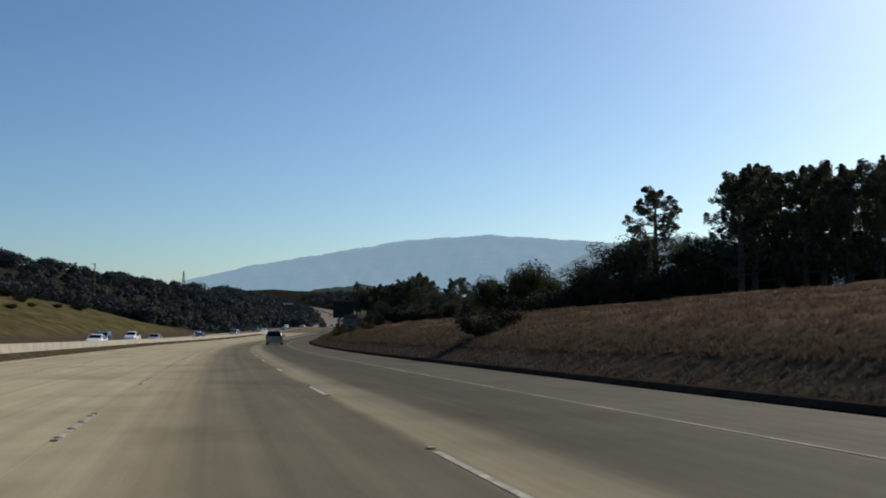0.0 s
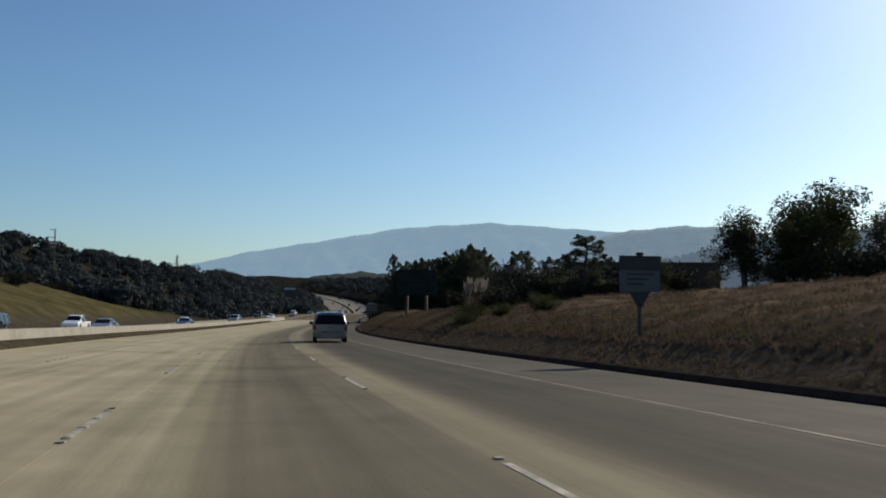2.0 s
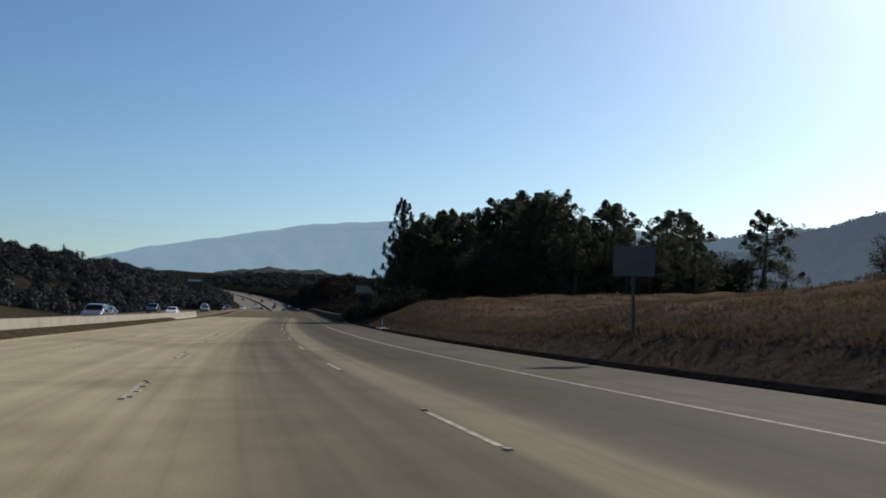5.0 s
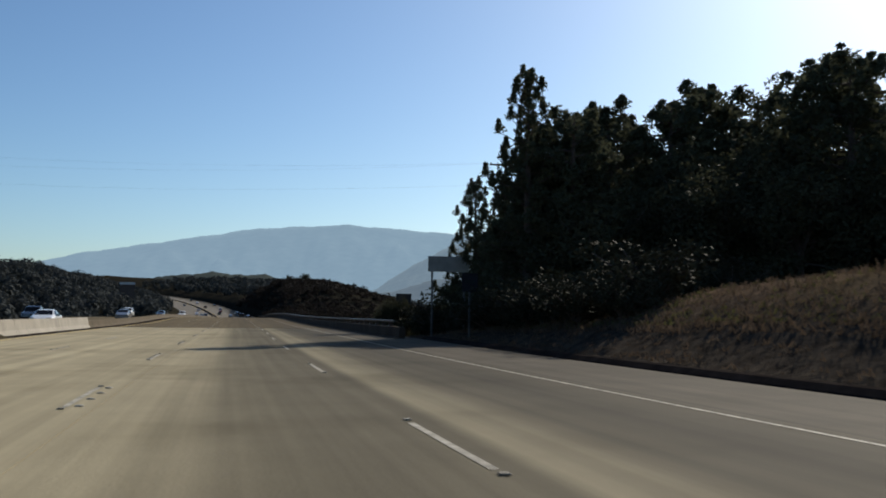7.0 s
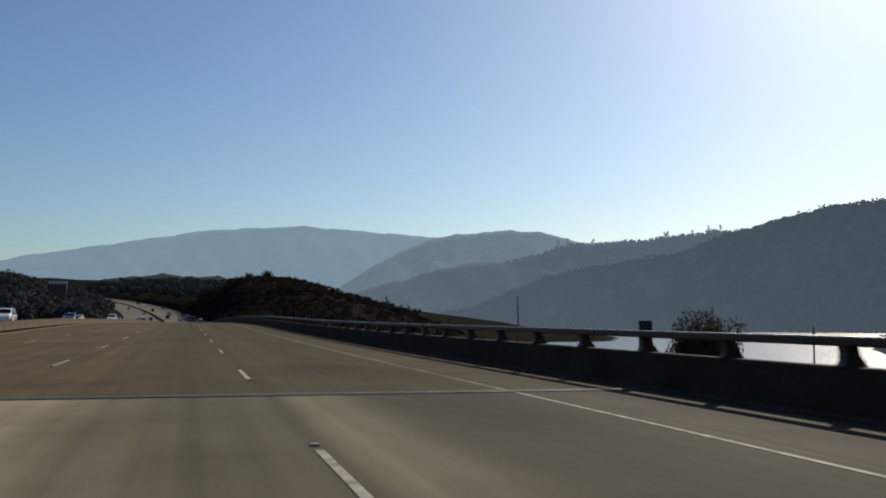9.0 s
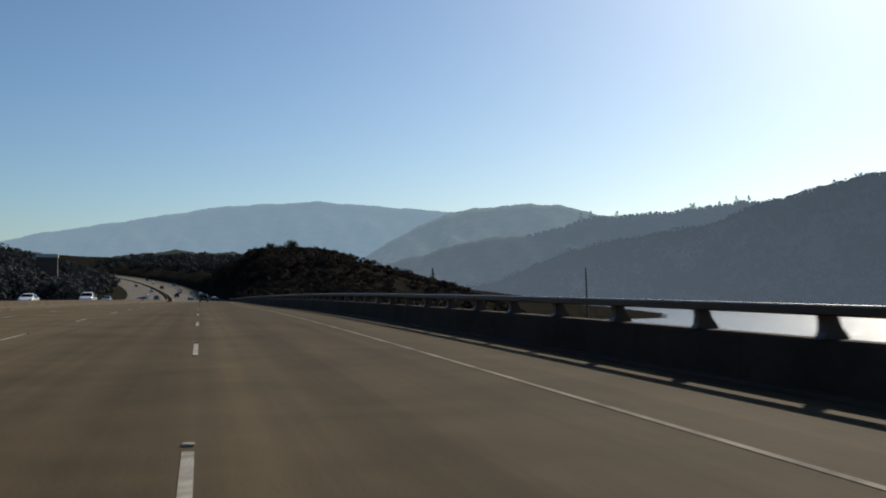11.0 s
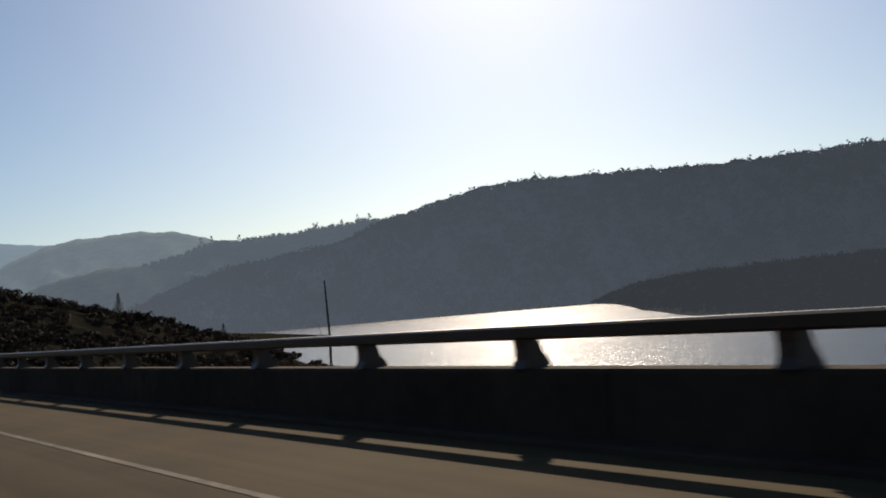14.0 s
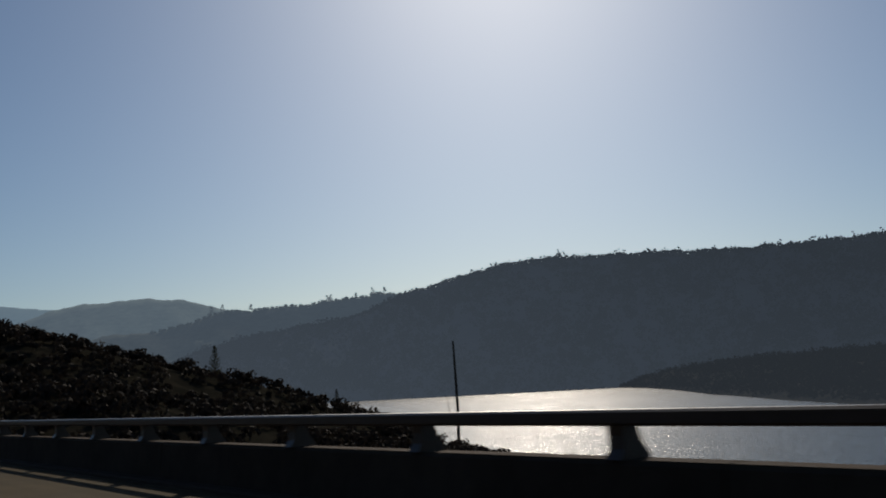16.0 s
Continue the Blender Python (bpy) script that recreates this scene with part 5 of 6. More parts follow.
# ---- vehicles ----
def vehicle(spec, name, label, category, group, m, paint, fine=0.09, detail=True):
    """A road vehicle lofted from sections along its length (y forward, z up, origin on the ground)."""
    ob = thing(name, label, category, group, m)
    Y, BELT, TOP, HALF, ROOF = (np.array(c) for c in zip(*spec["sections"]))
    rear, front = Y[0], Y[-1]
    wheels, wr = spec["wheels"], spec["wheel_r"]
    cuts = sorted({c for w in spec["windows"] for c in w[:2]} | {spec["screen"][0], spec["screen"][1]})
    ys = sorted(set(np.round(np.linspace(rear, front, max(8, int((front - rear) / fine))), 3)) | set(cuts))
    ys = np.array([y for i, y in enumerate(ys) if i == 0 or y - ys[i - 1] > 0.012 or y in cuts])
    rings = []
    for y in ys:
        b, t, w, r = (float(np.interp(y, Y, c)) for c in (BELT, TOP, HALF, ROOF))
        b = min(b, t - 0.03)
        low = spec["sill"]
        for yw in wheels:
            if abs(y - yw) < wr + 0.07:
                low = max(low, wr + math.sqrt(max(0, (wr + 0.07) ** 2 - (y - yw) ** 2)))
        g = t - b
        q = [(w * 0.90, low), (w * 0.975, max(low + 0.01, 0.42)), (w, max(low + 0.02, 0.62)), (w * 0.995, max(low + 0.03, b - 0.07)), (w * 0.985, max(low + 0.04, b)),
             (w * 0.985 + (r - w * 0.985) * 0.26, b + g * 0.34), (w * 0.985 + (r - w * 0.985) * 0.64, b + g * 0.66), (r + 0.03, b + g * 0.86), (r - 0.04, b + g * 0.94), (r - 0.15, b + g * 0.978), (r * 0.5, b + g * 0.992), (0.0, t)]
        lean = spec["rake"] * max(0.0, 1 - (y - rear) / 0.7)
        pt = [(x, y + lean * max(0, (z - b)) / max(0.2, g) + spec["nose"] * max(0, (z - 0.5)) * max(0.0, 1 - (front - y) / 0.4) * -1, z) for x, z in q]
        rings.append(pt)
    K = len(rings[0])
    groups = {}

    def put(key, pts):
        v, f = groups.setdefault(key, ([], []))
        f.append(tuple(range(len(v), len(v) + len(pts))))
        v.extend(pts)
    s0, s1 = spec["screen"]
    for i in range(len(ys) - 1):
        mid = (ys[i] + ys[i + 1]) / 2
        for j in range(K - 1):
            key = "body"
            if 4 <= j <= 6:
                for a, b, g in spec["windows"]:
                    if a < mid < b:
                        key = g
            if j >= 8 and s0 < mid < s1:
                key = "windscreen"
            a, b, c, d = rings[i][j], rings[i][j + 1], rings[i + 1][j + 1], rings[i + 1][j]
            put(key, [a, d, c, b])
            put(key + ("" if key in ("body", "windscreen") else " other"), [(-p[0], p[1], p[2]) for p in (a, b, c, d)])
    for end, ring in ((0, rings[0]), (1, rings[-1])):
        for j in range(K - 1):
            zc = (ring[j][2] + ring[j + 1][2]) / 2
            key = "body"
            if end == 0 and spec["tailglass"][0] < zc < spec["tailglass"][1]:
                key = "rear_window"
            a, b = ring[j], ring[j + 1]
            xs = np.sin(np.linspace(1, -1, 11) * math.pi / 2)
            for x0, x1 in zip(xs, xs[1:]):
                bow = spec.get("bow", 0.05) * (-1 if end == 0 else 1)
                put(key, [(a[0] * x0, a[1] + bow * (1 - x0 * x0), a[2]), (b[0] * x0, b[1] + bow * (1 - x0 * x0), b[2]), (b[0] * x1, b[1] + bow * (1 - x1 * x1), b[2]), (a[0] * x1, a[1] + bow * (1 - x1 * x1), a[2])])
    mats = {"body": paint, "windscreen": CARGLASS, "rear_window": CARGLASS}
    for key, (v, f) in groups.items():
        bm = bmesh.new()
        vs = [bm.verts.new(p) for p in v]
        for q in f:
            try:
                bm.faces.new([vs[k] for k in q])
            except ValueError:
                pass
        bmesh.ops.remove_doubles(bm, verts=bm.verts, dist=0.002)
        mat = mats.get(key, SIDEGLASS if key.startswith("pale") else CARGLASS)
        part({"body": "body", "windscreen": "windscreen", "rear_window": "rear_window"}.get(key, "side_window"), bm, mat, ob, "" if key == "body" else "tinted glass", True)
    W = float(HALF.max())
    part("underbody", box(-W + 0.08, W - 0.08, rear + 0.15, front - 0.15, spec["sill"] - 0.05, spec["sill"] + 0.12), PLASTIC, ob)
    for yw in wheels:
        for sx in (-1, 1):
            bm = bmesh.new()
            prof = [(wr * 0.62, -0.10), (wr * 0.93, -0.11), (wr, -0.08), (wr, 0.08), (wr * 0.93, 0.11), (wr * 0.62, 0.10)]
            n = 20 if detail else 12
            rr = [[bm.verts.new((px, math.cos(2 * math.pi * k / n) * pr, math.sin(2 * math.pi * k / n) * pr)) for pr, px in prof] for k in range(n)]
            for k in range(n):
                for j in range(len(prof)):
                    bm.faces.new((rr[k][j], rr[k][(j + 1) % len(prof)], rr[(k + 1) % n][(j + 1) % len(prof)], rr[(k + 1) % n][j]))
            wheel = new("wheel")
            wheel.parent = ob
            wheel.matrix_basis = pose(sx * (W - 0.13), yw, wr)
            part("tyre", bm, RUBBER, wheel, "", True)
            rim = bmesh.new()
            for px, pr in ((0.03 * sx, wr * 0.64),):
                hub = [rim.verts.new((0.075 * sx, 0, 0))]
                ring_o = [rim.verts.new((0.085 * sx, math.cos(2 * math.pi * k / 20) * pr, math.sin(2 * math.pi * k / 20) * pr)) for k in range(20)]
                ring_i = [rim.verts.new((0.045 * sx if k % 4 < 2 else 0.08 * sx, math.cos(2 * math.pi * k / 20) * pr * 0.82, math.sin(2 * math.pi * k / 20) * pr * 0.82)) for k in range(20)]
                for k in range(20):
                    rim.faces.new((ring_o[k], ring_o[(k + 1) % 20], ring_i[(k + 1) % 20], ring_i[k]))
                    rim.faces.new((ring_i[k], ring_i[(k + 1) % 20], hub[0]))
            part("rim", rim, GALV, wheel, "alloy rim")
    # lamps, bumpers, plates
    b0 = float(np.interp(rear + 0.1, Y, BELT))
    for sx in (-1, 1):
        x0, x1 = sorted((sx * (W - 0.20), sx * (W - 0.035)))
        part("tail_lamp", box(x0, x1, rear - 0.045, rear + 0.10, spec["lamp"][0], spec["lamp"][1], 0.02), LENS_RED, ob, "red tail lamp")
        x0, x1 = sorted((sx * (W - 0.42), sx * (W - 0.10)))
        part("headlamp", box(x0, x1, front - 0.16, front - 0.01, 0.62, 0.76, 0.02), LENS_CLEAR, ob, "clear headlamp")
        x0, x1 = sorted((sx * (W - 0.02), sx * (W + 0.20)))
        my_ = spec["mirror"]
        part("mirror", box(x0, x1, my_, my_ + 0.12, 1.0 if W > 0.9 else 0.92, 1.17 if W > 0.9 else 1.05, 0.03), PLASTIC, ob, "black door mirror")
    part("rear_bumper", box(-W + 0.03, W - 0.03, rear - 0.06 - spec.get("bow", 0.05), rear + 0.12, spec.get("bumper", 0.36), 0.60, 0.05), paint, ob)
    part("front_bumper", box(-W + 0.05, W - 0.05, front - 0.14, front + 0.05, 0.30, 0.56, 0.04), paint, ob)
    plate = part("number_plate", box(-0.16, 0.16, rear - 0.025 - spec.get("bow", 0.05), rear - spec.get("bow", 0.05), spec["plate"], spec["plate"] + 0.15, 0.005), SIGN_BACK, ob, "pale number plate")
    part("plate_bar", box(-0.12, 0.12, rear - 0.03 - spec.get("bow", 0.05), rear - 0.024 - spec.get("bow", 0.05), spec["plate"] + 0.05, spec["plate"] + 0.10), SIGN_GREY, plate)
    return ob


VAN = dict(sections=[(-2.50, 1.04, 1.58, 0.90, 0.66), (-2.42, 1.045, 1.65, 0.94, 0.70), (-2.28, 1.05, 1.71, 0.965, 0.735), (-1.5, 1.05, 1.755, 0.98, 0.76), (-0.2, 1.04, 1.76, 0.985, 0.765), (0.45, 1.03, 1.72, 0.98, 0.75),
                     (0.75, 1.02, 1.62, 0.975, 0.74), (1.5, 1.0, 1.09, 0.97, 0.80), (1.75, 0.96, 1.03, 0.965, 0.82), (2.3, 0.80, 0.86, 0.91, 0.78), (2.52, 0.66, 0.72, 0.80, 0.68)],
           windows=[(-2.30, -1.47, "pale quarter"), (-1.45, -0.33, "pale mid"), (-0.31, 0.98, "pale")], screen=(0.62, 1.46), wheels=(-1.52, 1.48), wheel_r=0.335, sill=0.31, rake=0.34, nose=0.25,
           tailglass=(1.02, 1.60), lamp=(0.70, 1.02), mirror=0.86, plate=0.80, bow=0.11, bumper=0.47)
van = vehicle(VAN, "minivan", "silver minivan with dark rear glass and roof rack", "minivan", "", along(VAN_S, VAN_D, 0.0, VAN_TURN), SILVER, 0.07)
for sx in (-1, 1):
    part("roof_rail", tube([(sx * 0.60, -2.0, 1.74), (sx * 0.60, -1.85, 1.80), (sx * 0.60, 0.1, 1.80), (sx * 0.60, 0.25, 1.74)], [0.016] * 4, 6), PLASTIC, van, "black roof rail")
    part("door_handle", box(*sorted((sx * 0.975, sx * 1.0)), -0.28, -0.10, 0.94, 0.975, 0.008), PLASTIC, van)
    part("door_handle", box(*sorted((sx * 0.975, sx * 1.0)), -0.46, -0.28 - 0.02, 0.94, 0.975, 0.008), PLASTIC, van)
    part("side_moulding", box(*sorted((sx * 0.97, sx * 0.995)), -1.1, 1.05, 0.56, 0.62, 0.008), SILVER, van)
    part("slide_track", box(*sorted((sx * 0.972, sx * 0.988)), -2.0, -1.40, 0.985, 1.005), PLASTIC, van)
    for y in (-1.46, -0.32, 0.97):
        part("door_gap", box(*sorted((sx * 0.955, sx * 0.9905)), y - 0.006, y + 0.006, 0.50, 1.03), PLASTIC, van)
part("tailgate_gap", box(-0.45, 0.45, -2.612, -2.56, 0.635, 0.65), PLASTIC, van)
for y in (-1.55, -0.35):
    part("roof_bar", tube([(-0.60, y, 1.80), (0.60, y, 1.80)], [0.014, 0.014], 6), PLASTIC, van, "roof rack cross bar")
part("tailgate_handle", box(-0.32, 0.32, -2.625, -2.56, 0.99, 1.035, 0.01), SILVER, van, "tailgate grab handle")
part("bumper_step", box(-0.75, 0.75, -2.655, -2.45, 0.595, 0.615, 0.006), PLASTIC, van)
part("brake_lamp", box(-0.2, 0.2, -2.27, -2.20, 1.665, 1.695, 0.005), LENS_RED, van, "high red brake lamp")
part("wiper", tube([(0.0, -2.59, 1.10), (0.32, -2.56, 1.16)], [0.012, 0.008], 5), PLASTIC, van, "rear wiper")
part("badge", box(-0.07, 0.07, -2.625, -2.60, 0.92, 0.955, 0.008), CHROME, van)
part("exhaust", tube([(0.45, -2.2, 0.27), (0.45, -2.55, 0.25)], [0.03, 0.03], 8), STEEL, van)

SEDAN = dict(sections=[(-2.32, 0.88, 0.98, 0.82, 0.62), (-2.1, 0.90, 1.04, 0.86, 0.66), (-1.55, 0.90, 1.07, 0.885, 0.66), (-0.9, 0.90, 1.38, 0.89, 0.60), (-0.2, 0.90, 1.44, 0.89, 0.62), (0.4, 0.89, 1.38, 0.89, 0.62),
                       (1.15, 0.88, 0.98, 0.88, 0.70), (1.9, 0.76, 0.84, 0.85, 0.68), (2.3, 0.58, 0.66, 0.74, 0.58)],
             windows=[(-1.30, -0.42, "dark"), (-0.34, 0.85, "pale")], screen=(0.45, 1.12), wheels=(-1.38, 1.36), wheel_r=0.31, sill=0.22, rake=0.02, nose=0.2,
             tailglass=(5, 6), lamp=(0.70, 0.88), mirror=0.55, plate=0.66)
SUV = dict(sections=[(-2.25, 1.02, 1.60, 0.88, 0.68), (-2.0, 1.03, 1.68, 0.92, 0.70), (-0.2, 1.03, 1.72, 0.93, 0.72), (0.45, 1.02, 1.64, 0.93, 0.72), (1.15, 1.0, 1.12, 0.92, 0.76), (1.9, 0.94, 1.02, 0.90, 0.74), (2.3, 0.75, 0.82, 0.82, 0.66)],
           windows=[(-2.0, -1.2, "dark"), (-1.12, -0.25, "dark mid"), (-0.17, 0.85, "pale")], screen=(0.5, 1.12), wheels=(-1.32, 1.38), wheel_r=0.36, sill=0.30, rake=0.18, nose=0.15,
           tailglass=(1.08, 1.58), lamp=(0.85, 1.1), mirror=0.62, plate=0.74)
PICKUP = dict(sections=[(-2.75, 0.98, 1.02, 0.92, 0.84), (-0.75, 1.0, 1.04, 0.94, 0.86), (-0.68, 1.05, 1.74, 0.94, 0.70), (0.25, 1.05, 1.78, 0.94, 0.72), (0.6, 1.04, 1.66, 0.94, 0.72), (1.25, 1.03, 1.14, 0.93, 0.80), (2.2, 0.98, 1.06, 0.92, 0.80), (2.6, 0.78, 0.86, 0.86, 0.74)],
              windows=[(-0.60, 0.02, "dark"), (0.08, 1.0, "pale")], screen=(0.62, 1.22), wheels=(-1.75, 1.65), wheel_r=0.38, sill=0.36, rake=0.0, nose=0.1, tailglass=(5, 6), lamp=(0.72, 0.98), mirror=0.75, plate=0.5)
made = {}
COLOUR = {"white": WHITE, "dark": DARK, "silver": SILVER, "red": RED, "blue-grey": BLUE}


def traffic(spec, kind, colour, s, d, back, group):
    key = (kind, colour)
    m = along(s, d, 0.0 if d > -9 else -0.12, 180 if back else 0)
    if key not in made:
        made[key] = vehicle(spec, kind, f"{colour} {kind.replace('_', ' ')} on the motorway", kind.replace("_", " "), group, m, COLOUR[colour], 0.16, False)
        return made[key]
    return copy_thing(made[key], m)


SPECS = {"sedan": SEDAN, "sport_utility": SUV, "pickup": PICKUP, "minivan": VAN}
for kind, colour, s, d in (("sedan", "white", 108, -13.0), ("sport_utility", "dark", 131, -16.6), ("sedan", "silver", 152, -13.2), ("pickup", "white", 170, -20.2), ("sedan", "dark", 196, -12.9), ("sedan", "white", 215, -16.6), ("sport_utility", "silver", 243, -13.0),
                           ("sedan", "blue-grey", 268, -16.7), ("sedan", "white", 297, -13.0), ("pickup", "dark", 330, -20.2), ("sedan", "silver", 352, -13.1), ("sport_utility", "white", 392, -16.6), ("sedan", "dark", 420, -13.0), ("sedan", "white", 462, -16.6), ("pickup", "white", 486, -13.1),
                           ("sedan", "silver", 540, -16.6), ("sedan", "dark", 590, -13.0), ("sedan", "red", 640, -16.6), ("sport_utility", "dark", 690, -13.0), ("sedan", "white", 760, -16.6), ("sedan", "silver", 830, -13.0), ("sedan", "dark", 920, -16.6)):
    traffic(SPECS[kind], kind, colour, s, d, True, "oncoming traffic")
for kind, colour, s, d in (("sport_utility", "dark", 562, 1.7), ("sedan", "dark", 650, 5.4), ("sedan", "blue-grey", 672, -1.8), ("sport_utility", "silver", 700, 1.8), ("pickup", "dark", 735, -5.4), ("sedan", "dark", 765, 5.4), ("sedan", "red", 800, -1.8), ("sedan", "silver", 850, 1.8),
                           ("sport_utility", "dark", 880, -5.4), ("sedan", "dark", 930, 5.4), ("sedan", "white", 980, -1.8), ("sport_utility", "dark", 1050, 1.8)):
    traffic(SPECS[kind], kind, colour, s, d, False, "traffic ahead")


# ---- signs ----
def post_sign(name, label, category, s, d, width, height, top, face, posts, turn=0.0, group="", post_mat=WOOD, thick=0.02, post=0.10, brace=True):
    """A board on posts beside the road, facing the traffic; top is metres over the road."""
    p = at(s, d)
    g = float(ground(p[0], p[1])[0]) - float(np.interp(s, RS, RZ))
    ob = thing(name, label, category, group, along(s, d, g, turn))
    t = top - g
    part("panel", box(-width / 2, width / 2, -thick / 2, thick / 2, t - height, t, 0.006), face, ob)
    for x in posts:
        part("post", box(x - post / 2, x + post / 2, thick / 2 + 0.005, thick / 2 + 0.005 + post, -0.5, t - 0.08 if brace else t - height + 0.3, 0.008), post_mat, ob)
    if brace:
        for z in (t - height * 0.25, t - height * 0.75):
            part("brace", box(-width * 0.46, width * 0.46, thick / 2, thick / 2 + 0.03, z - 0.03, z + 0.03), GALV, ob)
    return ob, t


# plaque board on a single post with a flared bracket
ob, t = post_sign("roadside_plaque", "grey plaque board with dark header on a single post", "sign", 87.2, 12.5, 1.22, 1.0, 3.05, SIGN_GREY, (0.0,), post=0.09, post_mat=STEEL)
part("header", box(-0.63, 0.63, -0.04, 0.0, t - 0.38, t + 0.02, 0.01), SIGN_DARK, ob, "dark header board")
bm = bmesh.new()
v = [bm.verts.new(q) for q in ((-0.30, -0.02, t - 1.0), (0.30, -0.02, t - 1.0), (0.06, -0.02, t - 1.42), (-0.06, -0.02, t - 1.42), (-0.30, 0.06, t - 1.0), (0.30, 0.06, t - 1.0), (0.06, 0.06, t - 1.42), (-0.06, 0.06, t - 1.42))]
for f in ((0, 1, 2, 3), (7, 6, 5, 4), (0, 4, 5, 1), (1, 5, 6, 2), (2, 6, 7, 3), (3, 7, 4, 0)):
    bm.faces.new([v[k] for k in f])
part("bracket", bm, SIGN_DARK, ob, "dark flared bracket")
part("finial", box(-0.12, 0.12, -0.03, 0.05, t + 0.02, t + 0.12, 0.03), SIGN_DARK, ob)
for k in range(3):
    part("text_bar", box(-0.4, 0.4 - 0.15 * k, -0.016, -0.0105, t - 0.52 - k * 0.14, t - 0.48 - k * 0.14), SIGN_DARK, ob, "unreadable line of writing")

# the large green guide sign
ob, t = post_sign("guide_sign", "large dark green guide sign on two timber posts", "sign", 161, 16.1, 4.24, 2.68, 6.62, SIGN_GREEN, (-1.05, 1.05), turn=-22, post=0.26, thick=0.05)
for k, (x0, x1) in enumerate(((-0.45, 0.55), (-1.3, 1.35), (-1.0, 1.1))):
    part("text_bar", box(x0, x1, -0.034, -0.026, t - 1.02 - 0.5 * k, t - 0.86 - 0.5 * k), SIGN_TEXT, ob, "dim line of sign lettering")
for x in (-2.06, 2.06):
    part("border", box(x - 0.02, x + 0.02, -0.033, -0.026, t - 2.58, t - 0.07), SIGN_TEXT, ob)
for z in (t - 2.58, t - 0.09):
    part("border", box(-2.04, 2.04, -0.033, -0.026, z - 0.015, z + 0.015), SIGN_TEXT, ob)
for k in range(1, 5):
    part("panel_joint", box(-2.14, 2.14, -0.0285, -0.024, t - 0.53 * k - 0.006, t - 0.53 * k + 0.006), SIGN_GREEN, ob)

post_sign("road_sign", "grey board on a single thin post", "sign", 180, 12.2, 1.25, 0.85, 3.25, SIGN_GREY, (0.0,), post=0.08, post_mat=STEEL)
post_sign("road_sign", "pale beige board on two steel posts before the grove", "sign", 265, 12.3, 2.15, 0.80, 4.2, SIGN_BACK, (-0.85, 0.85), post=0.09, post_mat=STEEL)
ob, t = post_sign("road_sign", "small dark square sign on a post", "sign", 257.5, 11.6, 0.72, 0.80, 3.0, SIGN_BLUE, (0.0,), post=0.07, post_mat=STEEL)
part("text_bar", box(-0.22, 0.22, -0.016, -0.0105, t - 0.45, t - 0.33), SIGN_TEXT, ob, "dim sign symbol")
post_sign("road_sign", "dark square board behind the parapet", "sign", 283, 13.1, 1.1, 1.0, 2.65, SIGN_DARK, (-0.4, 0.4), post=0.08, post_mat=WOOD)
post_sign("marker_post", "short dark timber marker board by the bridge", "sign", 308.7, 17.4, 0.5, 1.15, 1.02, SIGN_DARK, (0.0,), post=0.12)
for s, d in ((228.5, 10.95),):
    p = at(s, d)
    g = float(ground(p[0], p[1])[0])
    ob = thing("delineator", "small white reflector post at the kerb", "road marker", "kerb reflector posts", Matrix.Translation((p[0], p[1], g)))
    part("post", box(-0.035, 0.035, -0.01, 0.01, -0.1, 0.62, 0.004), WHITE, ob)
    part("reflector", box(-0.03, 0.03, -0.016, -0.0105, 0.48, 0.58), SIGN_BACK, ob)
# a concrete drain apron
p = at(226, 10.75)
bm = box(-0.5, 0.5, -1.6, 1.6, -0.1, 0.16, 0.04)
ob = thing("drain_apron", "pale concrete drain apron in the kerb", "drain", "", along(226, 10.8, 0.0))
part("slab", bm, BARRIER, ob)


# ---- poles and wires ----
def utility_pole(x, y, top, arm, turn, label):
    g = float(ground(x, y)[0])
    ob = thing("utility_pole", label, "utility pole", "utility poles", pose(x, y, g, 0, 0, turn))
    h = top - g
    part("pole", tube([(0, 0, -0.5), (0, 0, h)], [0.19, 0.13], 10), WOOD, ob)
    for z, half in ((h - 0.25, arm), (h - 2.0, arm * 0.75)):
        part("crossarm", box(-half, 0.25, -0.06, 0.06, z - 0.06, z + 0.06, 0.01), WOOD, ob)
        part("brace", tube([(-half * 0.6, 0, z), (0, 0, z - 0.9)], [0.02, 0.02], 5), STEEL, ob)
        for x0 in (-half + 0.08, -half * 0.5):
            part("insulator", tube([(x0, 0, z + 0.05), (x0, 0, z + 0.12), (x0, 0, z + 0.2)], [0.03, 0.05, 0.02], 6), STEEL, ob)
    return ob


utility_pole(51.4, 281.6, 11.6, 1.3, -10, "tall timber utility pole with crossarms in the grove")
utility_pole(-30.0, 290.0, 18.5, 1.3, 40, "distant timber utility pole with crossarms above the woods")
gx_, gy_ = 236.2, 626.9
ob = thing("utility_pole", "bare dark pole standing at the lake's edge", "utility pole", "utility poles", pose(gx_, gy_, -17, 0, 0, 0))
part("pole", tube([(0, 0, 0), (0.4, 0, 14), (0, 0, 28)], [0.42, 0.34, 0.22], 8), WOOD, ob)
part("branch", tube([(0.3, 0, 10.5), (-2.2, 0, 12.0), (-3.4, 0, 16.0)], [0.12, 0.09, 0.04], 5), WOOD, ob)
part("branch", tube([(0.3, 0, 11), (3.2, 0, 11.2), (3.3, 0, 12.5)], [0.1, 0.07, 0.04], 5), WOOD, ob)
ob = thing("mooring_pole", "thin dark pole with a crossbar standing in the lake", "pole", "", pose(184, 419, -17, 0, 0, 25))
part("pole", tube([(0, 0, 0), (0.05, 0, 9), (0, 0, 16)], [0.22, 0.18, 0.14], 8), WOOD, ob)
part("crossbar", box(-1.1, 1.1, -0.07, 0.07, 14.6, 14.8, 0.02), WOOD, ob)
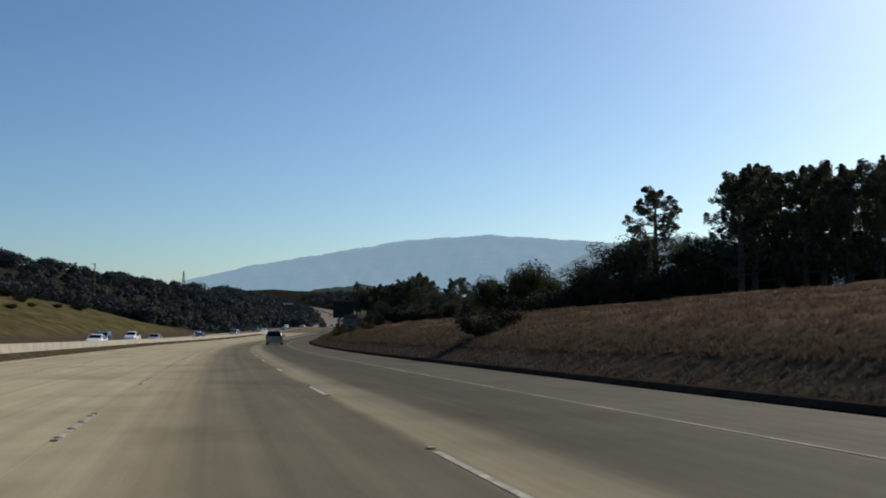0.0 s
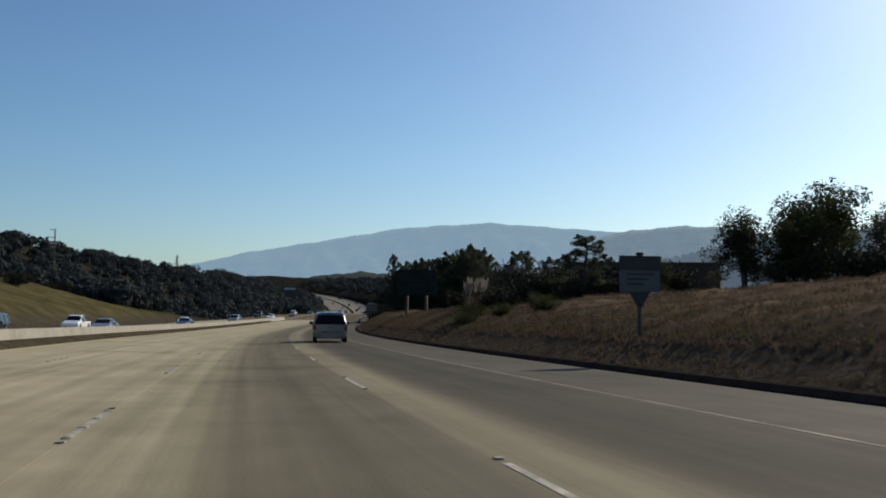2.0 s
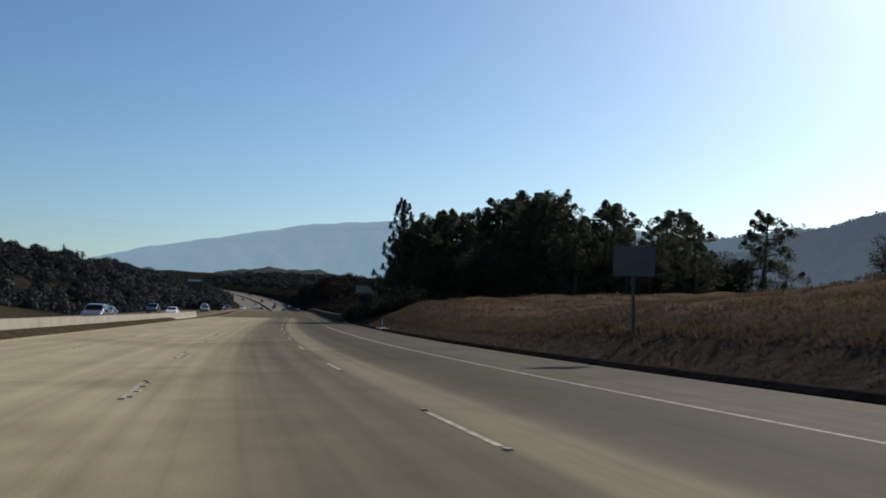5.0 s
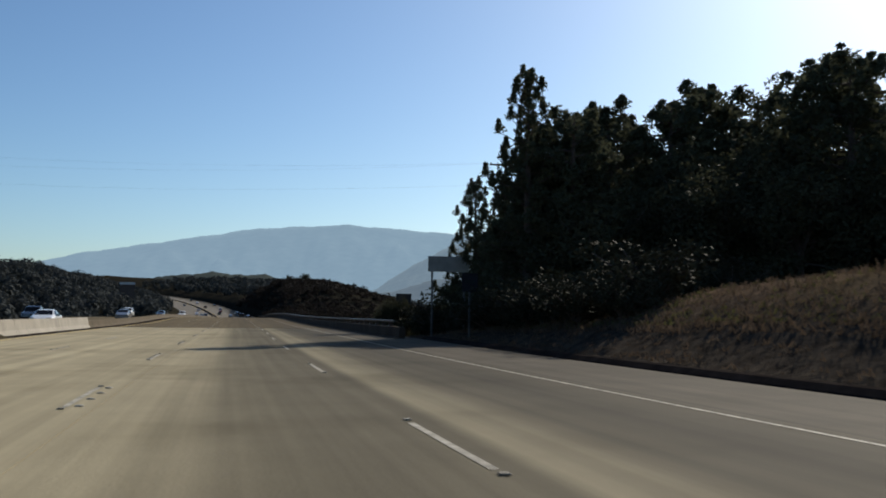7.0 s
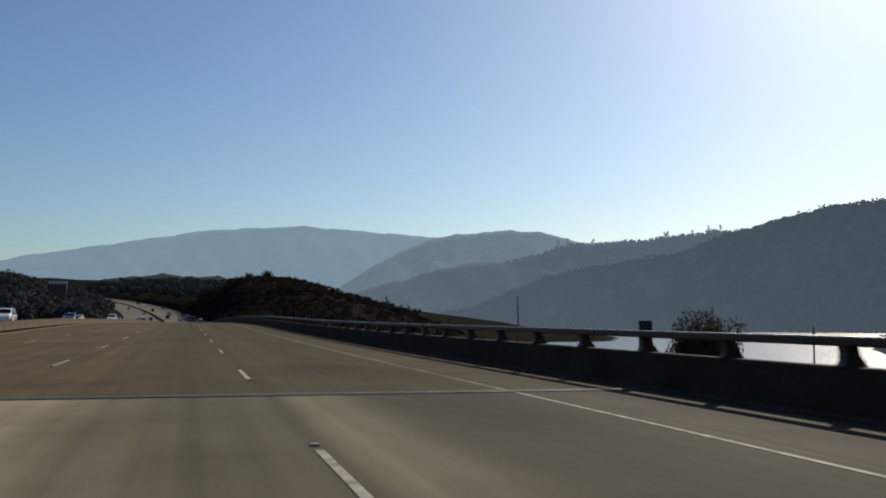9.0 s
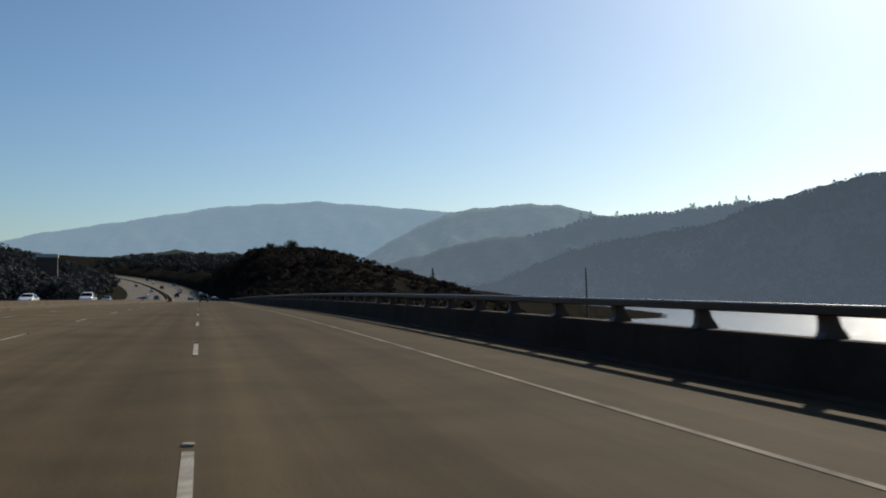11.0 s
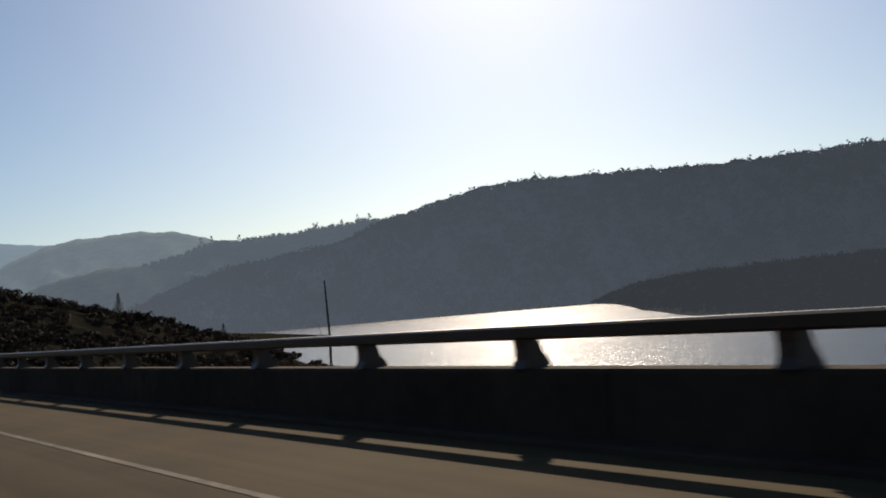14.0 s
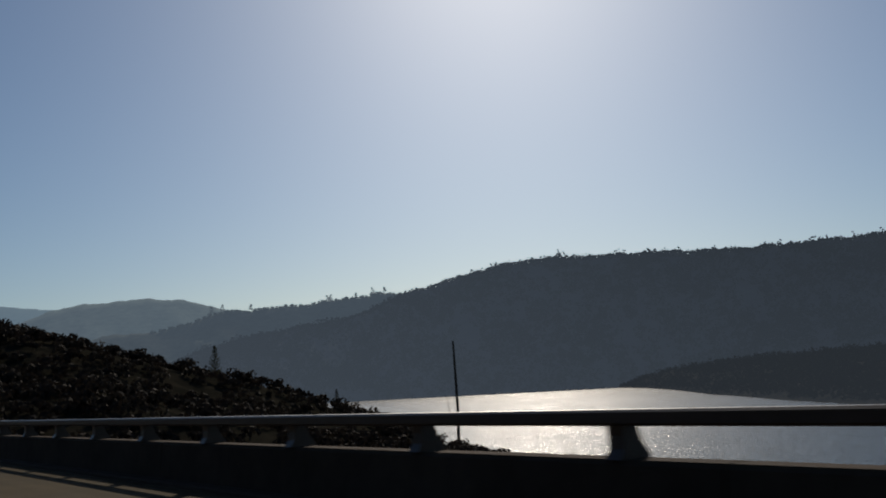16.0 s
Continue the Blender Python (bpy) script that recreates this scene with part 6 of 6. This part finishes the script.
for k in range(7):
    x, y = 50 + 2.0 * k, 197 + 1.7 * k
    g = float(ground(x, y)[0])
    ob = thing("fence_post", "short dark timber post beyond the embankment", "fence post", "embankment posts", Matrix.Translation((x, y, g)))
    part("post", tube([(0, 0, -0.3), (0, 0, 0.7), (0.02, 0, 1.15 + 0.25 * (k % 2))], [0.07, 0.065, 0.055], 7), WOOD, ob)
for a, b, sag in (((50.3, 281.8, 11.5), (-95, 352, 34), 7), ((50.8, 281.7, 11.5), (-95, 358, 34), 7.6), ((50.6, 281.8, 9.8), (-95, 355, 31), 7)):
    A, B = np.array(a), np.array(b)
    ob = thing("power_wire", "thin dark power line crossing the motorway", "wire", "power lines")
    part("wire", tube([A + (B - A) * q - np.array([0, 0, sag * 4 * q * (1 - q)]) for q in np.linspace(0, 1, 25)], [0.0028] * 25, 4), STEEL, ob)


def pylon(x, y, z0, h, turn):
    ob = thing("pylon", "distant lattice power pylon on the wooded ridge", "pylon", "ridge pylons", pose(x, y, z0, 0, 0, turn))
    for sx in (-1, 1):
        for sy in (-1, 1):
            part("leg", tube([(sx * h * 0.10, sy * h * 0.10, 0), (sx * h * 0.035, sy * h * 0.035, h * 0.6), (sx * 0.3, sy * 0.3, h)], [0.32, 0.28, 0.2], 4), STEEL, ob)
    for k in range(8):
        z = h * (k + 0.5) / 8
        w = float(np.interp(z, [0, h * 0.6, h], [h * 0.10, h * 0.035, 0.3]))
        for a, b in (((-w, -w), (w, -w)), ((-w, w), (w, w)), ((-w, -w), (w, w))):
            part("lattice_bar", tube([(a[0], a[1], z), (b[0], b[1], z + h / 10)], [0.14, 0.14], 3), STEEL, ob)
    for z, half in ((h * 0.68, h * 0.16), (h * 0.8, h * 0.13), (h * 0.92, h * 0.10)):
        part("arm", tube([(-half, 0, z), (0, 0, z + 0.6), (half, 0, z)], [0.1, 0.3, 0.1], 4), STEEL, ob)


pylon(-88, 1110, 30, 29, 20)
pylon(-28, 1260, 36, 32, 20)


# ---- buildings behind the embankment ----
def low_building(name, label, corner, ux, length, depth, z0, z1, parapet=0.25, roof=BUILDING, openings=()):
    """A flat-roofed building: its front wall runs from the corner along the bearing ux (degrees from +y)."""
    ob = thing(name, label, "building", "", pose(corner[0], corner[1], z0, 0, 0, -ux))
    h = z1 - z0
    part("wall", box(0, depth, 0, length, -1.0, h, 0.03), BUILDING, ob)
    part("roof", box(-0.12, depth + 0.12, -0.12, length + 0.12, h, h + parapet, 0.03), roof, ob)
    for y0, y1, za, zb in openings:
        win = part("window", box(-0.03, 0.02, y0, y1, za, zb), WINDOW, ob, "dark window")
        part("frame", box(-0.05, -0.02, y0 - 0.05, y0, za - 0.05, zb + 0.05), STEEL, win)
    return ob


low_building("warehouse", "low dark brown flat-roofed building behind the embankment", (31.6, 134.4), 20, 7, 11.8, 1.2, 4.4, 0.2, BUILDING)
low_building("warehouse", "taller dark brown flat-roofed block beyond the embankment", (39.4, 156.5), 3, 8.4, 12, 1.0, 4.75, 0.25, BUILDING)
low_building("warehouse", "dark brown flat-roofed shed beyond the guide sign", (51, 182.4), 45, 8, 18, 0.5, 5.25, 0.25)
low_building("warehouse", "small far white building among the valley woods", (56, 705), 95, 7, 6, 9.0, 15.2, 1.2, ROOF)
